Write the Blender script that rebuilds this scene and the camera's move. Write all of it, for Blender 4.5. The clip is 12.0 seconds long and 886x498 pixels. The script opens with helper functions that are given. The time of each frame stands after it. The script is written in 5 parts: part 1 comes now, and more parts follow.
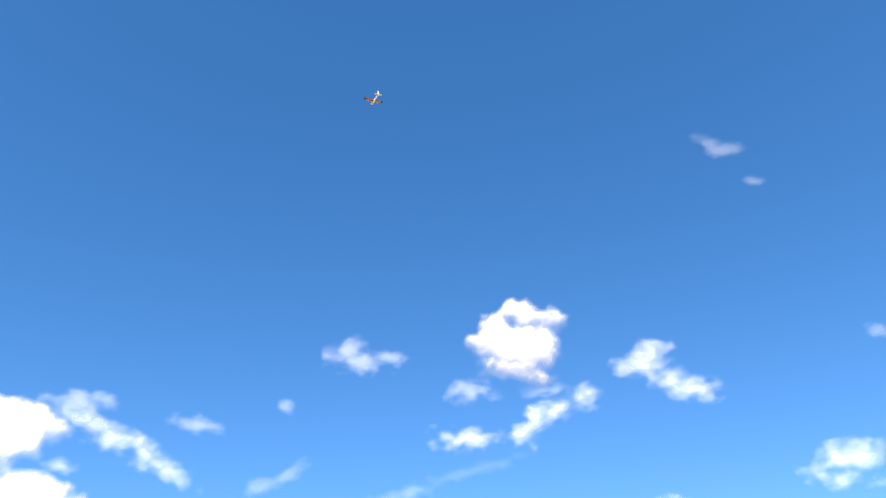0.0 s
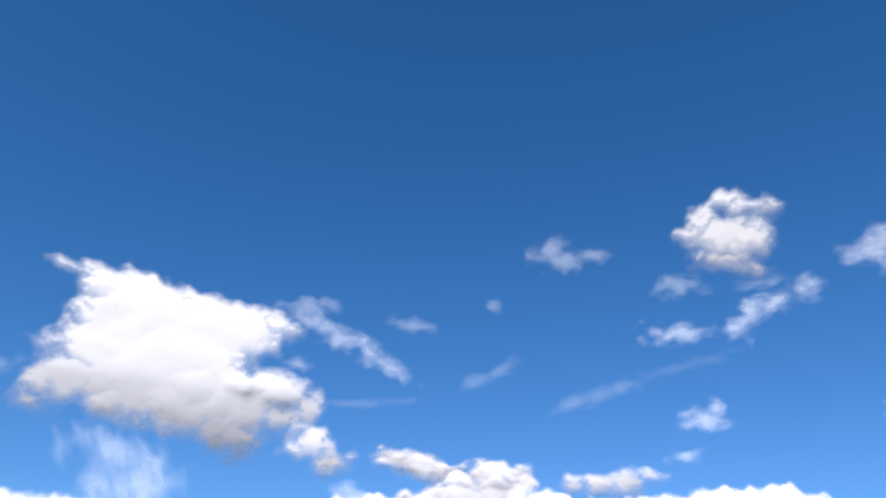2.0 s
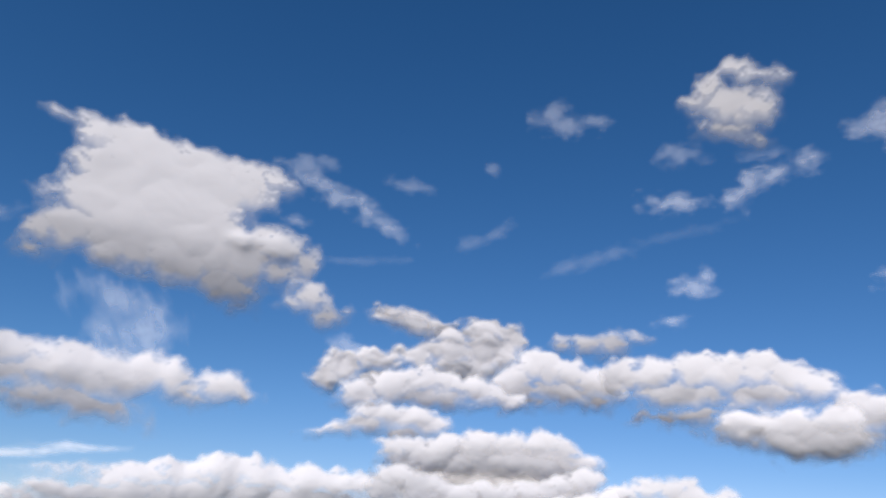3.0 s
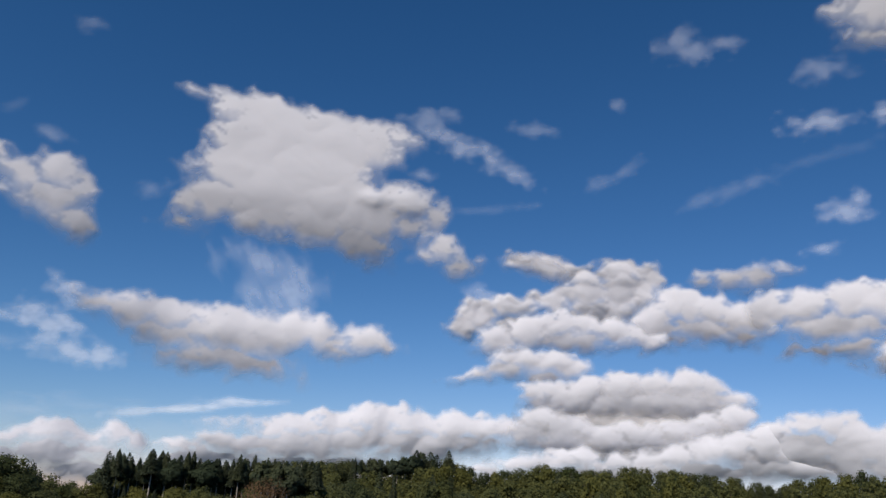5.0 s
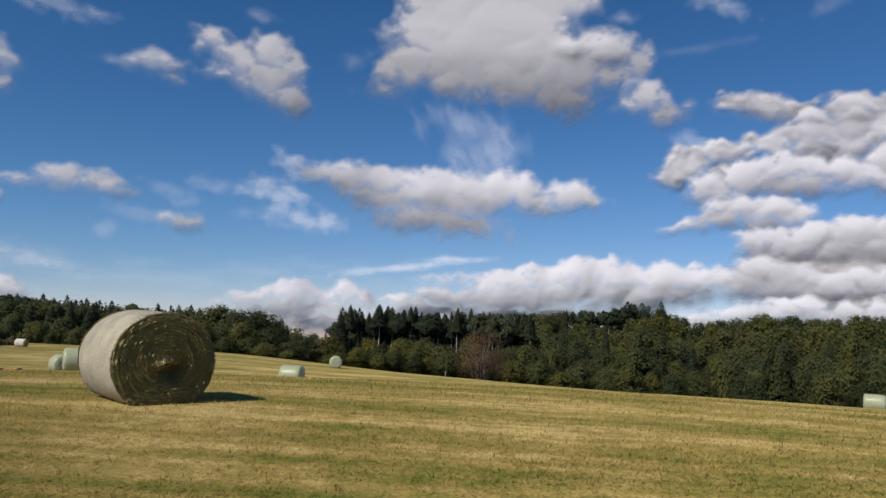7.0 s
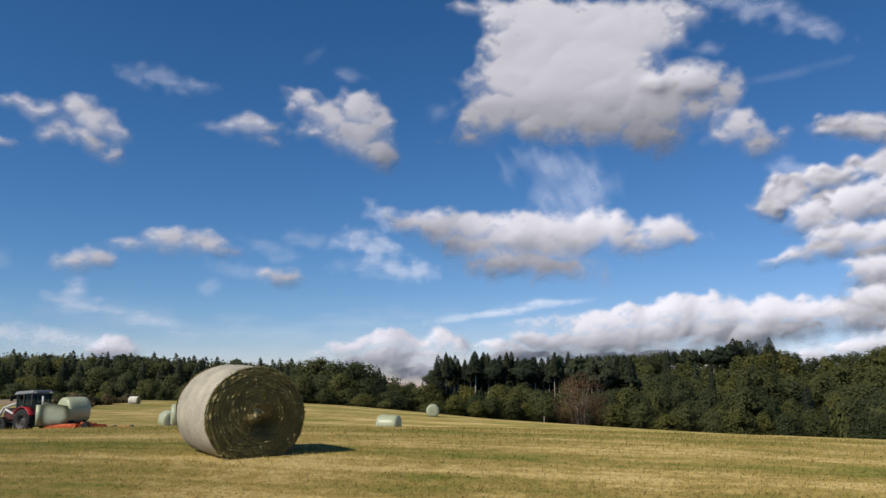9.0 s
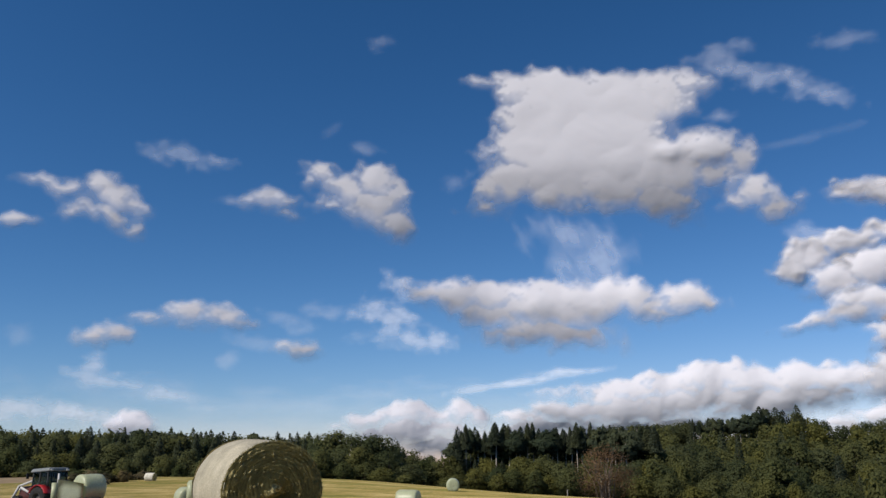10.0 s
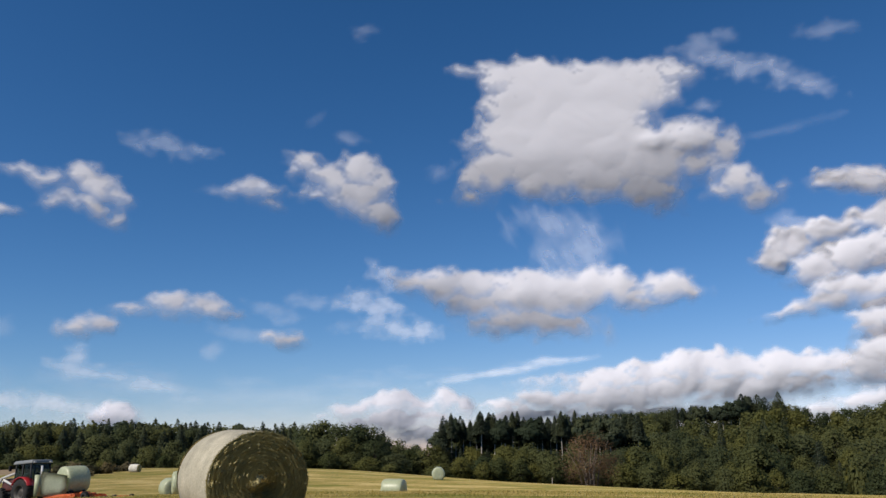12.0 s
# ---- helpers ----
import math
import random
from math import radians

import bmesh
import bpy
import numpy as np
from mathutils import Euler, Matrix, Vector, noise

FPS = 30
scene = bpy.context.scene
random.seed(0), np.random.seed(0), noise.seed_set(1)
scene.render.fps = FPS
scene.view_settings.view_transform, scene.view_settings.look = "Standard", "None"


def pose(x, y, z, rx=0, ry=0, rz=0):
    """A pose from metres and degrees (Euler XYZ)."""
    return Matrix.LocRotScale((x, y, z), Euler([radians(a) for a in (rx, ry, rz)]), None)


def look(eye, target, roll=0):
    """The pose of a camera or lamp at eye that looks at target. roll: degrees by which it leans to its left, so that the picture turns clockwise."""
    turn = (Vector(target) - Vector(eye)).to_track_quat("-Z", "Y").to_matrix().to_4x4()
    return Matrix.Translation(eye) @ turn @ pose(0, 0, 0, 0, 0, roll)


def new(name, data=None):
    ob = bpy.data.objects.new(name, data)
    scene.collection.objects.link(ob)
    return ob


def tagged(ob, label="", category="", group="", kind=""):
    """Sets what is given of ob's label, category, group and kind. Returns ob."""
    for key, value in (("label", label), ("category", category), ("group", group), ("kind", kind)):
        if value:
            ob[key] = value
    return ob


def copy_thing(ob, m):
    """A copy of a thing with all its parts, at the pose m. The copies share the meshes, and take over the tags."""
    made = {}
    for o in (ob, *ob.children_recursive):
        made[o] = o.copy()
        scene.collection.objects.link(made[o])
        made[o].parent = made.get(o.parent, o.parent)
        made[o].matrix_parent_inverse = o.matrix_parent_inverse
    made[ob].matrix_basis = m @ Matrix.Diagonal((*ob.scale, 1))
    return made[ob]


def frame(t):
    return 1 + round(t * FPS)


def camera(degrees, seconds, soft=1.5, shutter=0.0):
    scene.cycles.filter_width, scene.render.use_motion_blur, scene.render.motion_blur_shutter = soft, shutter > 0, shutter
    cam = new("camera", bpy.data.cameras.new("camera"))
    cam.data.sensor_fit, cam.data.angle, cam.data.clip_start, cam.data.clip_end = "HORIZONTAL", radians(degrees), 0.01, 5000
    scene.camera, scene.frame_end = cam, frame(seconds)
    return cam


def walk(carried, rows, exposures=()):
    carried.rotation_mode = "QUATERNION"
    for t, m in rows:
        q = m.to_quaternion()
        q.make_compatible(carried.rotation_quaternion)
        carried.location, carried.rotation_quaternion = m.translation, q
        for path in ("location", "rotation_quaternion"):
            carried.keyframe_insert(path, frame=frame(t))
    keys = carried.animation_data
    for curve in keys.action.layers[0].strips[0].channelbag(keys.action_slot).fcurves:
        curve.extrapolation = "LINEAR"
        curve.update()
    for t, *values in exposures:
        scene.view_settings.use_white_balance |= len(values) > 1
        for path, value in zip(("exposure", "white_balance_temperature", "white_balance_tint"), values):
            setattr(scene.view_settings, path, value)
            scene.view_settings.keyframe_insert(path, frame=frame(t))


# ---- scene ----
EYE = 1.6
cam = camera(59.25, 12.0, soft=1.45)
walk(cam, [
    (0, pose(-0.214, -0.264, EYE, 127.15, 2.53, -5.72)),
    (0.5, pose(-0.214, -0.264, EYE, 126.45, 2.29, -5.79)),
    (1, pose(-0.214, -0.264, EYE, 124.65, 2.41, -4.29)),
    (1.5, pose(-0.214, -0.264, EYE, 121.98, 0.51, 2.38)),
    (2, pose(-0.214, -0.264, EYE, 119.83, -2.56, 8.37)),
    (2.5, pose(-0.214, -0.264, EYE, 113.64, -5.08, 8.71)),
    (3, pose(-0.214, -0.264, EYE, 109.75, -4.15, 7.50)),
    (3.2, pose(-0.214, -0.264, EYE, 109.30, -3.14, 9.20)),
    (4.8, pose(-0.214, -0.264, EYE, 104.31, -2.93, 17.61)),
    (5, pose(-0.214, -0.264, EYE, 105.25, -3.00, 17.81)),
    (5.5, pose(-0.208, -0.256, EYE, 105.24, -2.58, 20.00)),
    (6, pose(-0.186, -0.229, EYE, 97.84, -2.80, 22.27)),
    (6.5, pose(-0.148, -0.183, EYE, 93.21, -3.19, 26.85)),
    (7, pose(-0.104, -0.128, EYE, 94.04, -2.18, 33.02)),
    (7.2, pose(-0.088, -0.109, EYE, 94.60, -2.40, 35.95)),
    (8.8, pose(-0.003, -0.004, EYE, 97.63, 0.04, 39.53)),
    (9, pose(0.000, 0.000, EYE, 97.24, -0.08, 40.01)),
    (9.5, pose(0.000, 0.000, EYE, 100.09, 0.00, 40.76)),
    (10, pose(0.000, 0.000, EYE, 102.37, 0.54, 41.40)),
    (10.5, pose(0.000, 0.000, EYE, 100.38, 0.19, 41.07)),
    (11, pose(0.000, 0.000, EYE, 98.82, -0.80, 37.57)),
    (11.5, pose(0.000, 0.000, EYE, 96.11, 0.02, 38.05)),
    (12, pose(0.000, 0.000, EYE, 101.60, 0.92, 40.35)),
], exposures=[
    (0.0, 1.78, 7500, 10), (0.4, 1.45, 7300, 10), (1.0, 1.28, 7100, 10), (1.5, 0.96, 6950, 10), (2.0, 0.78, 6500, 10), (3.0, 0.12, 6650, 10), (5.0, -0.12, 6650, 10), (6.0, -0.18, 6650, 10), (6.5, -0.24, 6650, 10), (7.0, -0.14, 6650, 10), (9.0, 0.0, 6600, 10), (9.5, -0.14, 6600, 10), (10.0, -0.02, 6600, 10), (11.0, 0.02, 6600, 10), (11.5, -0.06, 6600, 10), (12.0, 0.02, 6600, 10),
])

# ---- world, sun ----
SUN_AZ, SUN_EL = -168.0, 42.5      # degrees to the right of +y, and up


def heading(az, el=0.0):
    a, e = radians(az), radians(el)
    return Vector((math.sin(a) * math.cos(e), math.cos(a) * math.cos(e), math.sin(e)))


world = bpy.data.worlds.new("sky")
scene.world = world
world.use_nodes = True
wn, wl = world.node_tree.nodes, world.node_tree.links
sky = wn.new("ShaderNodeTexSky")
sky.sky_type, sky.sun_disc = "NISHITA", False
sky.sun_elevation, sky.sun_rotation = radians(SUN_EL), radians(SUN_AZ % 360)
sky.air_density, sky.dust_density, sky.ozone_density, sky.altitude = 1.0, 0.0, 3.0, 300
split, deep = wn.new("ShaderNodeSeparateColor"), wn.new("ShaderNodeCombineColor")      # the clear, deep blue of dry air
for channel, power in enumerate((1.66, 1.23, 1.175)):
    curve = wn.new("ShaderNodeMath")
    curve.operation = "POWER"
    curve.inputs[1].default_value = power
    wl.new(split.outputs[channel], curve.inputs[0])
    wl.new(curve.outputs[0], deep.inputs[channel])
tint = wn.new("ShaderNodeMix")
tint.data_type, tint.blend_type = "RGBA", "MULTIPLY"
tint.inputs[0].default_value = 1.0
tint.inputs[7].default_value = (0.49, 0.996, 1.365, 1)
where, lift, unit = wn.new("ShaderNodeTexCoord"), wn.new("ShaderNodeVectorMath"), wn.new("ShaderNodeVectorMath")
lift.operation, unit.operation = "ADD", "NORMALIZE"
lift.inputs[1].default_value = (0, 0, 0.057)      # little haze at the horizon
wl.new(where.outputs["Generated"], lift.inputs[0])
wl.new(lift.outputs[0], unit.inputs[0])
wl.new(unit.outputs[0], sky.inputs["Vector"])
wl.new(sky.outputs[0], split.inputs[0])
wl.new(deep.outputs[0], tint.inputs[6])
wl.new(tint.outputs[2], wn["Background"].inputs["Color"])
wn["Background"].inputs["Strength"].default_value = 0.052

sun = new("sun", bpy.data.lights.new("sun", "SUN"))
sun.data.energy, sun.data.angle, sun.data.color = 4.0, radians(0.53), (1.0, 0.94, 0.85)
sun.matrix_world = look(heading(SUN_AZ, SUN_EL) * 100, (0, 0, 0))


# ---- materials ----
def material(name):
    m = bpy.data.materials.new(name)
    m.use_nodes = True
    return m, m.node_tree.nodes, m.node_tree.links, m.node_tree.nodes["Principled BSDF"]


def ramp(nodes, stops):
    r = nodes.new("ShaderNodeValToRGB")
    while len(r.color_ramp.elements) < len(stops):
        r.color_ramp.elements.new(0.5)
    for e, (p, c) in zip(r.color_ramp.elements, stops):
        e.position, e.color = p, (*c, 1)
    return r


def texture(nodes, links, scale, detail=4, rough=0.6, stretch=None, turn=0.0, source="Object", offset=None):
    tc = nodes.new("ShaderNodeTexCoord")
    mp = nodes.new("ShaderNodeMapping")
    if stretch:
        mp.inputs["Scale"].default_value = stretch
    mp.inputs["Rotation"].default_value = (0, 0, radians(turn))
    links.new(tc.outputs[source], mp.inputs["Vector"])
    n = nodes.new("ShaderNodeTexNoise")
    n.inputs["Scale"].default_value, n.inputs["Detail"].default_value = scale, detail
    n.inputs["Roughness"].default_value = rough
    links.new(mp.outputs[0], n.inputs["Vector"])
    return n


def blend(nodes, links, a, b, fac, mode="MIX"):
    m = nodes.new("ShaderNodeMix")
    m.data_type, m.blend_type = "RGBA", mode
    for socket, v in ((m.inputs[6], a), (m.inputs[7], b), (m.inputs[0], fac)):
        if isinstance(v, bpy.types.NodeSocket):
            links.new(v, socket)
        elif isinstance(v, (int, float)):
            socket.default_value = v
        else:
            socket.default_value = (*v, 1)
    return m.outputs[2]


def relief(nodes, links, bsdf, height, strength, distance):
    b = nodes.new("ShaderNodeBump")
    b.inputs["Strength"].default_value, b.inputs["Distance"].default_value = strength, distance
    links.new(height, b.inputs["Height"])
    links.new(b.outputs[0], bsdf.inputs["Normal"])


def surface(name, dark, light, scale, rough=0.8, metal=0.0, bump=0.3, depth=0.01, detail=5, specular=0.3):
    """A worn plain surface: two tones by noise at two scales, with fine relief."""
    m, n, l, b = material(name)
    big, fine = texture(n, l, scale), texture(n, l, scale * 9, detail)
    tone = ramp(n, [(0.3, dark), (0.7, light)])
    l.new(big.outputs[0], tone.inputs[0])
    grain = ramp(n, [(0.3, (0.82, 0.82, 0.82)), (0.7, (1.1, 1.1, 1.1))])
    l.new(fine.outputs[0], grain.inputs[0])
    l.new(blend(n, l, tone.outputs[0], grain.outputs[0], 1.0, "MULTIPLY"), b.inputs["Base Color"])
    b.inputs["Roughness"].default_value, b.inputs["Metallic"].default_value = rough, metal
    b.inputs["Specular IOR Level"].default_value = specular
    if bump:
        relief(n, l, b, fine.outputs[0], bump, depth)
    return m


def cloud_material(name, white):
    """White vapour that scatters light evenly; the rim thins out."""
    m, n, l, b = material(name)
    thick = n.new("ShaderNodeAttribute")
    thick.attribute_name = "cloud_cover"
    b.inputs["Base Color"].default_value = (white * 0.99, white * 0.97, white * 1.005, 1)
    b.inputs["Roughness"].default_value = 1.0
    b.inputs["Specular IOR Level"].default_value = 0.0
    clear, both = n.new("ShaderNodeBsdfTransparent"), n.new("ShaderNodeMixShader")
    l.new(thick.outputs["Fac"], both.inputs[0])
    l.new(clear.outputs[0], both.inputs[1])
    l.new(b.outputs[0], both.inputs[2])
    l.new(both.outputs[0], n["Material Output"].inputs["Surface"])
    return m


def veil_material(name, white):
    """A thin layer of vapour that scatters light to both sides."""
    m, n, l, b = material(name)
    thick = n.new("ShaderNodeAttribute")
    thick.attribute_name = "cloud_cover"
    front, rear, sheet = n.new("ShaderNodeBsdfDiffuse"), n.new("ShaderNodeBsdfTranslucent"), n.new("ShaderNodeAddShader")
    for lit in (front, rear):
        lit.inputs["Color"].default_value = (white, white * 0.99, white, 1)
        l.new(lit.outputs[0], sheet.inputs[0 if lit is front else 1])
    clear, both = n.new("ShaderNodeBsdfTransparent"), n.new("ShaderNodeMixShader")
    l.new(thick.outputs["Fac"], both.inputs[0])
    l.new(clear.outputs[0], both.inputs[1])
    l.new(sheet.outputs[0], both.inputs[2])
    l.new(both.outputs[0], n["Material Output"].inputs["Surface"])
    return m


def leaf_material(name, dark, light, autumn=None):
    m, n, l, b = material(name)
    info, geo = n.new("ShaderNodeObjectInfo"), n.new("ShaderNodeNewGeometry")
    tone = ramp(n, [(0.0, tuple(0.75 * a + 0.25 * c for a, c in zip(dark, light))), (1.0, tuple(0.25 * a + 0.75 * c for a, c in zip(dark, light)))])
    l.new(geo.outputs["Random Per Island"], tone.inputs[0])
    kind = ramp(n, [(0.0, (0.58, 0.66, 0.62)), (0.45, (1.0, 1.0, 1.0)), (0.8, (1.16, 1.10, 0.90)), (1.0, autumn or (1.42, 1.26, 0.88))])
    l.new(info.outputs["Random"], kind.inputs[0])
    colour = blend(n, l, tone.outputs[0], kind.outputs[0], 1.0, "MULTIPLY")
    l.new(colour, b.inputs["Base Color"])
    b.inputs["Roughness"].default_value = 0.7
    b.inputs["Specular IOR Level"].default_value = 0.12
    glow, both = n.new("ShaderNodeBsdfTranslucent"), n.new("ShaderNodeMixShader")
    l.new(colour, glow.inputs["Color"])
    both.inputs[0].default_value = 0.58
    l.new(b.outputs[0], both.inputs[1])
    l.new(glow.outputs[0], both.inputs[2])
    l.new(both.outputs[0], n["Material Output"].inputs["Surface"])
    return m


SWATH = 28.0       # direction of the mown swaths, degrees from +x


def meadow_colour(n, l):
    """Straw and green in mown swaths, patches and tufts; returns the colour and a fine grain."""
    def swaths(along, across, scale, detail):
        tc, mp, t = n.new("ShaderNodeTexCoord"), n.new("ShaderNodeMapping"), n.new("ShaderNodeTexNoise")
        mp.vector_type = "TEXTURE"
        mp.inputs["Rotation"].default_value = (0, 0, radians(SWATH))
        mp.inputs["Scale"].default_value = (along, across, 1)
        l.new(tc.outputs["Object"], mp.inputs["Vector"])
        l.new(mp.outputs[0], t.inputs["Vector"])
        t.inputs["Scale"].default_value, t.inputs["Detail"].default_value = scale, detail
        return t
    rows, lines = swaths(22, 2.0, 1.0, 3), swaths(4, 0.30, 1.0, 4)
    patch, tuft, fine = texture(n, l, 0.30, 4, 0.6), texture(n, l, 3.4, 6, 0.72), texture(n, l, 26, 6, 0.8)
    total = None
    for tex, weight in ((rows, 1.15), (lines, 0.85), (patch, 1.1), (tuft, 1.0)):
        step = n.new("ShaderNodeMath")
        step.operation = "MULTIPLY_ADD"
        l.new(tex.outputs[0], step.inputs[0])
        step.inputs[1].default_value = weight
        if total:
            l.new(total, step.inputs[2])
        else:
            step.inputs[2].default_value = 0.0
        total = step.outputs[0]
    sc = n.new("ShaderNodeMapRange")
    sc.inputs["From Min"].default_value, sc.inputs["From Max"].default_value = 1.71, 2.34
    l.new(total, sc.inputs[0])
    tone = ramp(n, [(0.04, (0.158, 0.166, 0.032)), (0.28, (0.232, 0.204, 0.050)), (0.50, (0.314, 0.240, 0.072)), (0.70, (0.384, 0.284, 0.096)), (0.95, (0.530, 0.402, 0.168))])
    l.new(sc.outputs[0], tone.inputs[0])
    return tone.outputs[0], fine


def field_material():
    m, n, l, b = material("mown_meadow")
    tone, fine = meadow_colour(n, l)
    grain = ramp(n, [(0.30, (0.48, 0.49, 0.42)), (0.70, (1.42, 1.40, 1.34))])
    l.new(fine.outputs[0], grain.inputs[0])
    l.new(blend(n, l, tone, grain.outputs[0], 1.0, "MULTIPLY"), b.inputs["Base Color"])
    b.inputs["Roughness"].default_value = 0.95
    b.inputs["Diffuse Roughness"].default_value = 1.0
    b.inputs["Specular IOR Level"].default_value = 0.1
    relief(n, l, b, fine.outputs[0], 0.6, 0.03)
    return m


def blade_material():
    m, n, l, b = material("grass_blades")
    tone, _ = meadow_colour(n, l)
    geo = n.new("ShaderNodeNewGeometry")
    each = ramp(n, [(0.0, (0.95, 0.99, 0.82)), (0.55, (1.20, 1.22, 1.10)), (1.0, (1.65, 1.62, 1.6))])
    l.new(geo.outputs["Random Per Island"], each.inputs[0])
    l.new(blend(n, l, tone, each.outputs[0], 1.0, "MULTIPLY"), b.inputs["Base Color"])
    b.inputs["Roughness"].default_value = 0.8
    b.inputs["Specular IOR Level"].default_value = 0.1
    glow, both = n.new("ShaderNodeBsdfTranslucent"), n.new("ShaderNodeMixShader")
    l.new(b.inputs["Base Color"].links[0].from_socket, glow.inputs["Color"])
    both.inputs[0].default_value = 0.50
    l.new(b.outputs[0], both.inputs[1])
    l.new(glow.outputs[0], both.inputs[2])
    l.new(both.outputs[0], n["Material Output"].inputs["Surface"])
    return m


def rings_material(name, dark, light, direction, scale, distort, bump, shift=0.0, kind="RINGS", rough=0.95):
    m, n, l, b = material(name)
    tc, mp, w = n.new("ShaderNodeTexCoord"), n.new("ShaderNodeMapping"), n.new("ShaderNodeTexWave")
    mp.inputs["Location"].default_value = (0, 0, shift)
    l.new(tc.outputs["Object"], mp.inputs["Vector"])
    l.new(mp.outputs[0], w.inputs["Vector"])
    w.wave_type = kind
    w.rings_direction = w.bands_direction = direction
    w.inputs["Scale"].default_value, w.inputs["Distortion"].default_value = scale, distort
    w.inputs["Detail"].default_value, w.inputs["Detail Scale"].default_value, w.inputs["Detail Roughness"].default_value = 5, 2.2, 0.7
    big, fine = texture(n, l, 2.5), texture(n, l, 45, 5, 0.75)
    tone = ramp(n, [(0.1, dark), (0.9, light)])
    l.new(w.outputs["Fac"], tone.inputs[0])
    worn = ramp(n, [(0.3, (0.75, 0.75, 0.72)), (0.7, (1.2, 1.18, 1.12))])
    l.new(big.outputs[0], worn.inputs[0])
    grain = ramp(n, [(0.3, (0.7, 0.7, 0.68)), (0.7, (1.25, 1.24, 1.2))])
    l.new(fine.outputs[0], grain.inputs[0])
    first = blend(n, l, tone.outputs[0], worn.outputs[0], 1.0, "MULTIPLY")
    l.new(blend(n, l, first, grain.outputs[0], 1.0, "MULTIPLY"), b.inputs["Base Color"])
    b.inputs["Roughness"].default_value = rough
    b.inputs["Specular IOR Level"].default_value = 0.15
    relief(n, l, b, fine.outputs[0], bump, 0.02)
    return m


CLOUD = cloud_material("heaped_cloud", 0.72)
VEIL = veil_material("thin_cloud", 0.72)
FIELD = field_material()
WOOD_AND_FAR_FLOOR = surface("forest_floor_and_far_ground", (0.035, 0.040, 0.018), (0.075, 0.070, 0.034), 0.3, 0.95)
# leaf and needle colours have some blue of the distant haze mixed in
LEAF = leaf_material("broad_leaves", (0.100, 0.114, 0.052), (0.152, 0.166, 0.074))
LEAF_LIGHT = leaf_material("light_leaves", (0.116, 0.126, 0.050), (0.168, 0.176, 0.066))
NEEDLE = leaf_material("needles", (0.086, 0.104, 0.066), (0.124, 0.146, 0.086), (1.1, 1.05, 0.9))
DEAD = leaf_material("withered_leaves", (0.185, 0.116, 0.068), (0.27, 0.178, 0.108), (1.1, 1.0, 0.9))
BARK = surface("bark", (0.055, 0.045, 0.035), (0.13, 0.11, 0.085), 1.5, 0.95)
DEADWOOD = surface("dead_branches", (0.17, 0.125, 0.09), (0.29, 0.225, 0.17), 1.2, 0.9)
BARK_PALE = surface("pale_bark", (0.32, 0.285, 0.23), (0.50, 0.45, 0.37), 1.2, 0.9)
FILM = surface("pale_green_stretch_film", (0.39, 0.408, 0.24), (0.48, 0.50, 0.31), 1.3, 0.42, 0, 0.06, 0.010, specular=0.5)
# same film as the roll, lightened to offset the web's dim facing
WEB = surface("lightened_web_film", (0.52, 0.55, 0.40), (0.60, 0.63, 0.47), 1.5, 0.4, 0, 0.04, 0.005, specular=0.4)
NET = rings_material("bale_net_over_hay", (0.40, 0.36, 0.28), (0.50, 0.455, 0.36), "Y", 9.0, 1.2, 0.35, 0, "BANDS", 0.8)
# lighter tone of the bale net, for the far bale
PALE_NET = rings_material("lighter_bale_net", (0.60, 0.57, 0.50), (0.72, 0.68, 0.60), "Y", 9.0, 1.2, 0.35, 0, "BANDS", 0.8)
HAY = rings_material("rolled_hay", (0.175, 0.146, 0.066), (0.50, 0.42, 0.21), "Y", 3.4, 16.0, 1.0, -0.6)
STRAW = leaf_material("loose_straw", (0.18, 0.165, 0.074), (0.48, 0.43, 0.22), (1.0, 1.0, 1.0))
BLADE = blade_material()
DRY = leaf_material("dry_brown_scrub", (0.13, 0.105, 0.055), (0.22, 0.18, 0.10))
SOIL = surface("ploughed_soil", (0.24, 0.165, 0.085), (0.34, 0.24, 0.13), 0.4, 0.95, 0, 0.6, 0.05)
RED = surface("red_paint", (0.36, 0.015, 0.018), (0.44, 0.025, 0.025), 3.0, 0.35, 0, 0.05, 0.004, specular=0.5)
ORANGE = surface("orange_red_paint", (0.56, 0.100, 0.020), (0.70, 0.150, 0.035), 3.0, 0.4, 0, 0.05, 0.004, specular=0.5)
GREY = surface("light_grey_metal", (0.52, 0.50, 0.47), (0.64, 0.62, 0.58), 3.0, 0.5, 0.0, 0.1, 0.004)
ROOF = surface("grey_cab_roof", (0.17, 0.18, 0.17), (0.25, 0.26, 0.25), 3.0, 0.5)
RIM = surface("dusty_steel_rim", (0.06, 0.052, 0.044), (0.11, 0.10, 0.085), 4.0, 0.6, 0.2)
# darker tone of the tractor's red
HOOD = surface("dark_red_paint", (0.085, 0.028, 0.022), (0.13, 0.045, 0.035), 3.0, 0.5, 0, 0.05, 0.004)
DARK = surface("dark_steel", (0.02, 0.02, 0.02), (0.045, 0.045, 0.045), 4.0, 0.6, 0.3)
TYRE = surface("tyre_rubber", (0.016, 0.016, 0.016), (0.040, 0.037, 0.033), 5.0, 0.9, 0, 0.6, 0.02)
WHITE = surface("white_paint", (0.70, 0.70, 0.70), (0.82, 0.82, 0.82), 4.0, 0.4, 0, 0.0)
WING = surface("reddish_wing_film", (0.36, 0.13, 0.07), (0.45, 0.19, 0.11), 4.0, 0.4, 0, 0.0)
GLASS, _gn, _gl, _ = material("tinted_cab_glass")
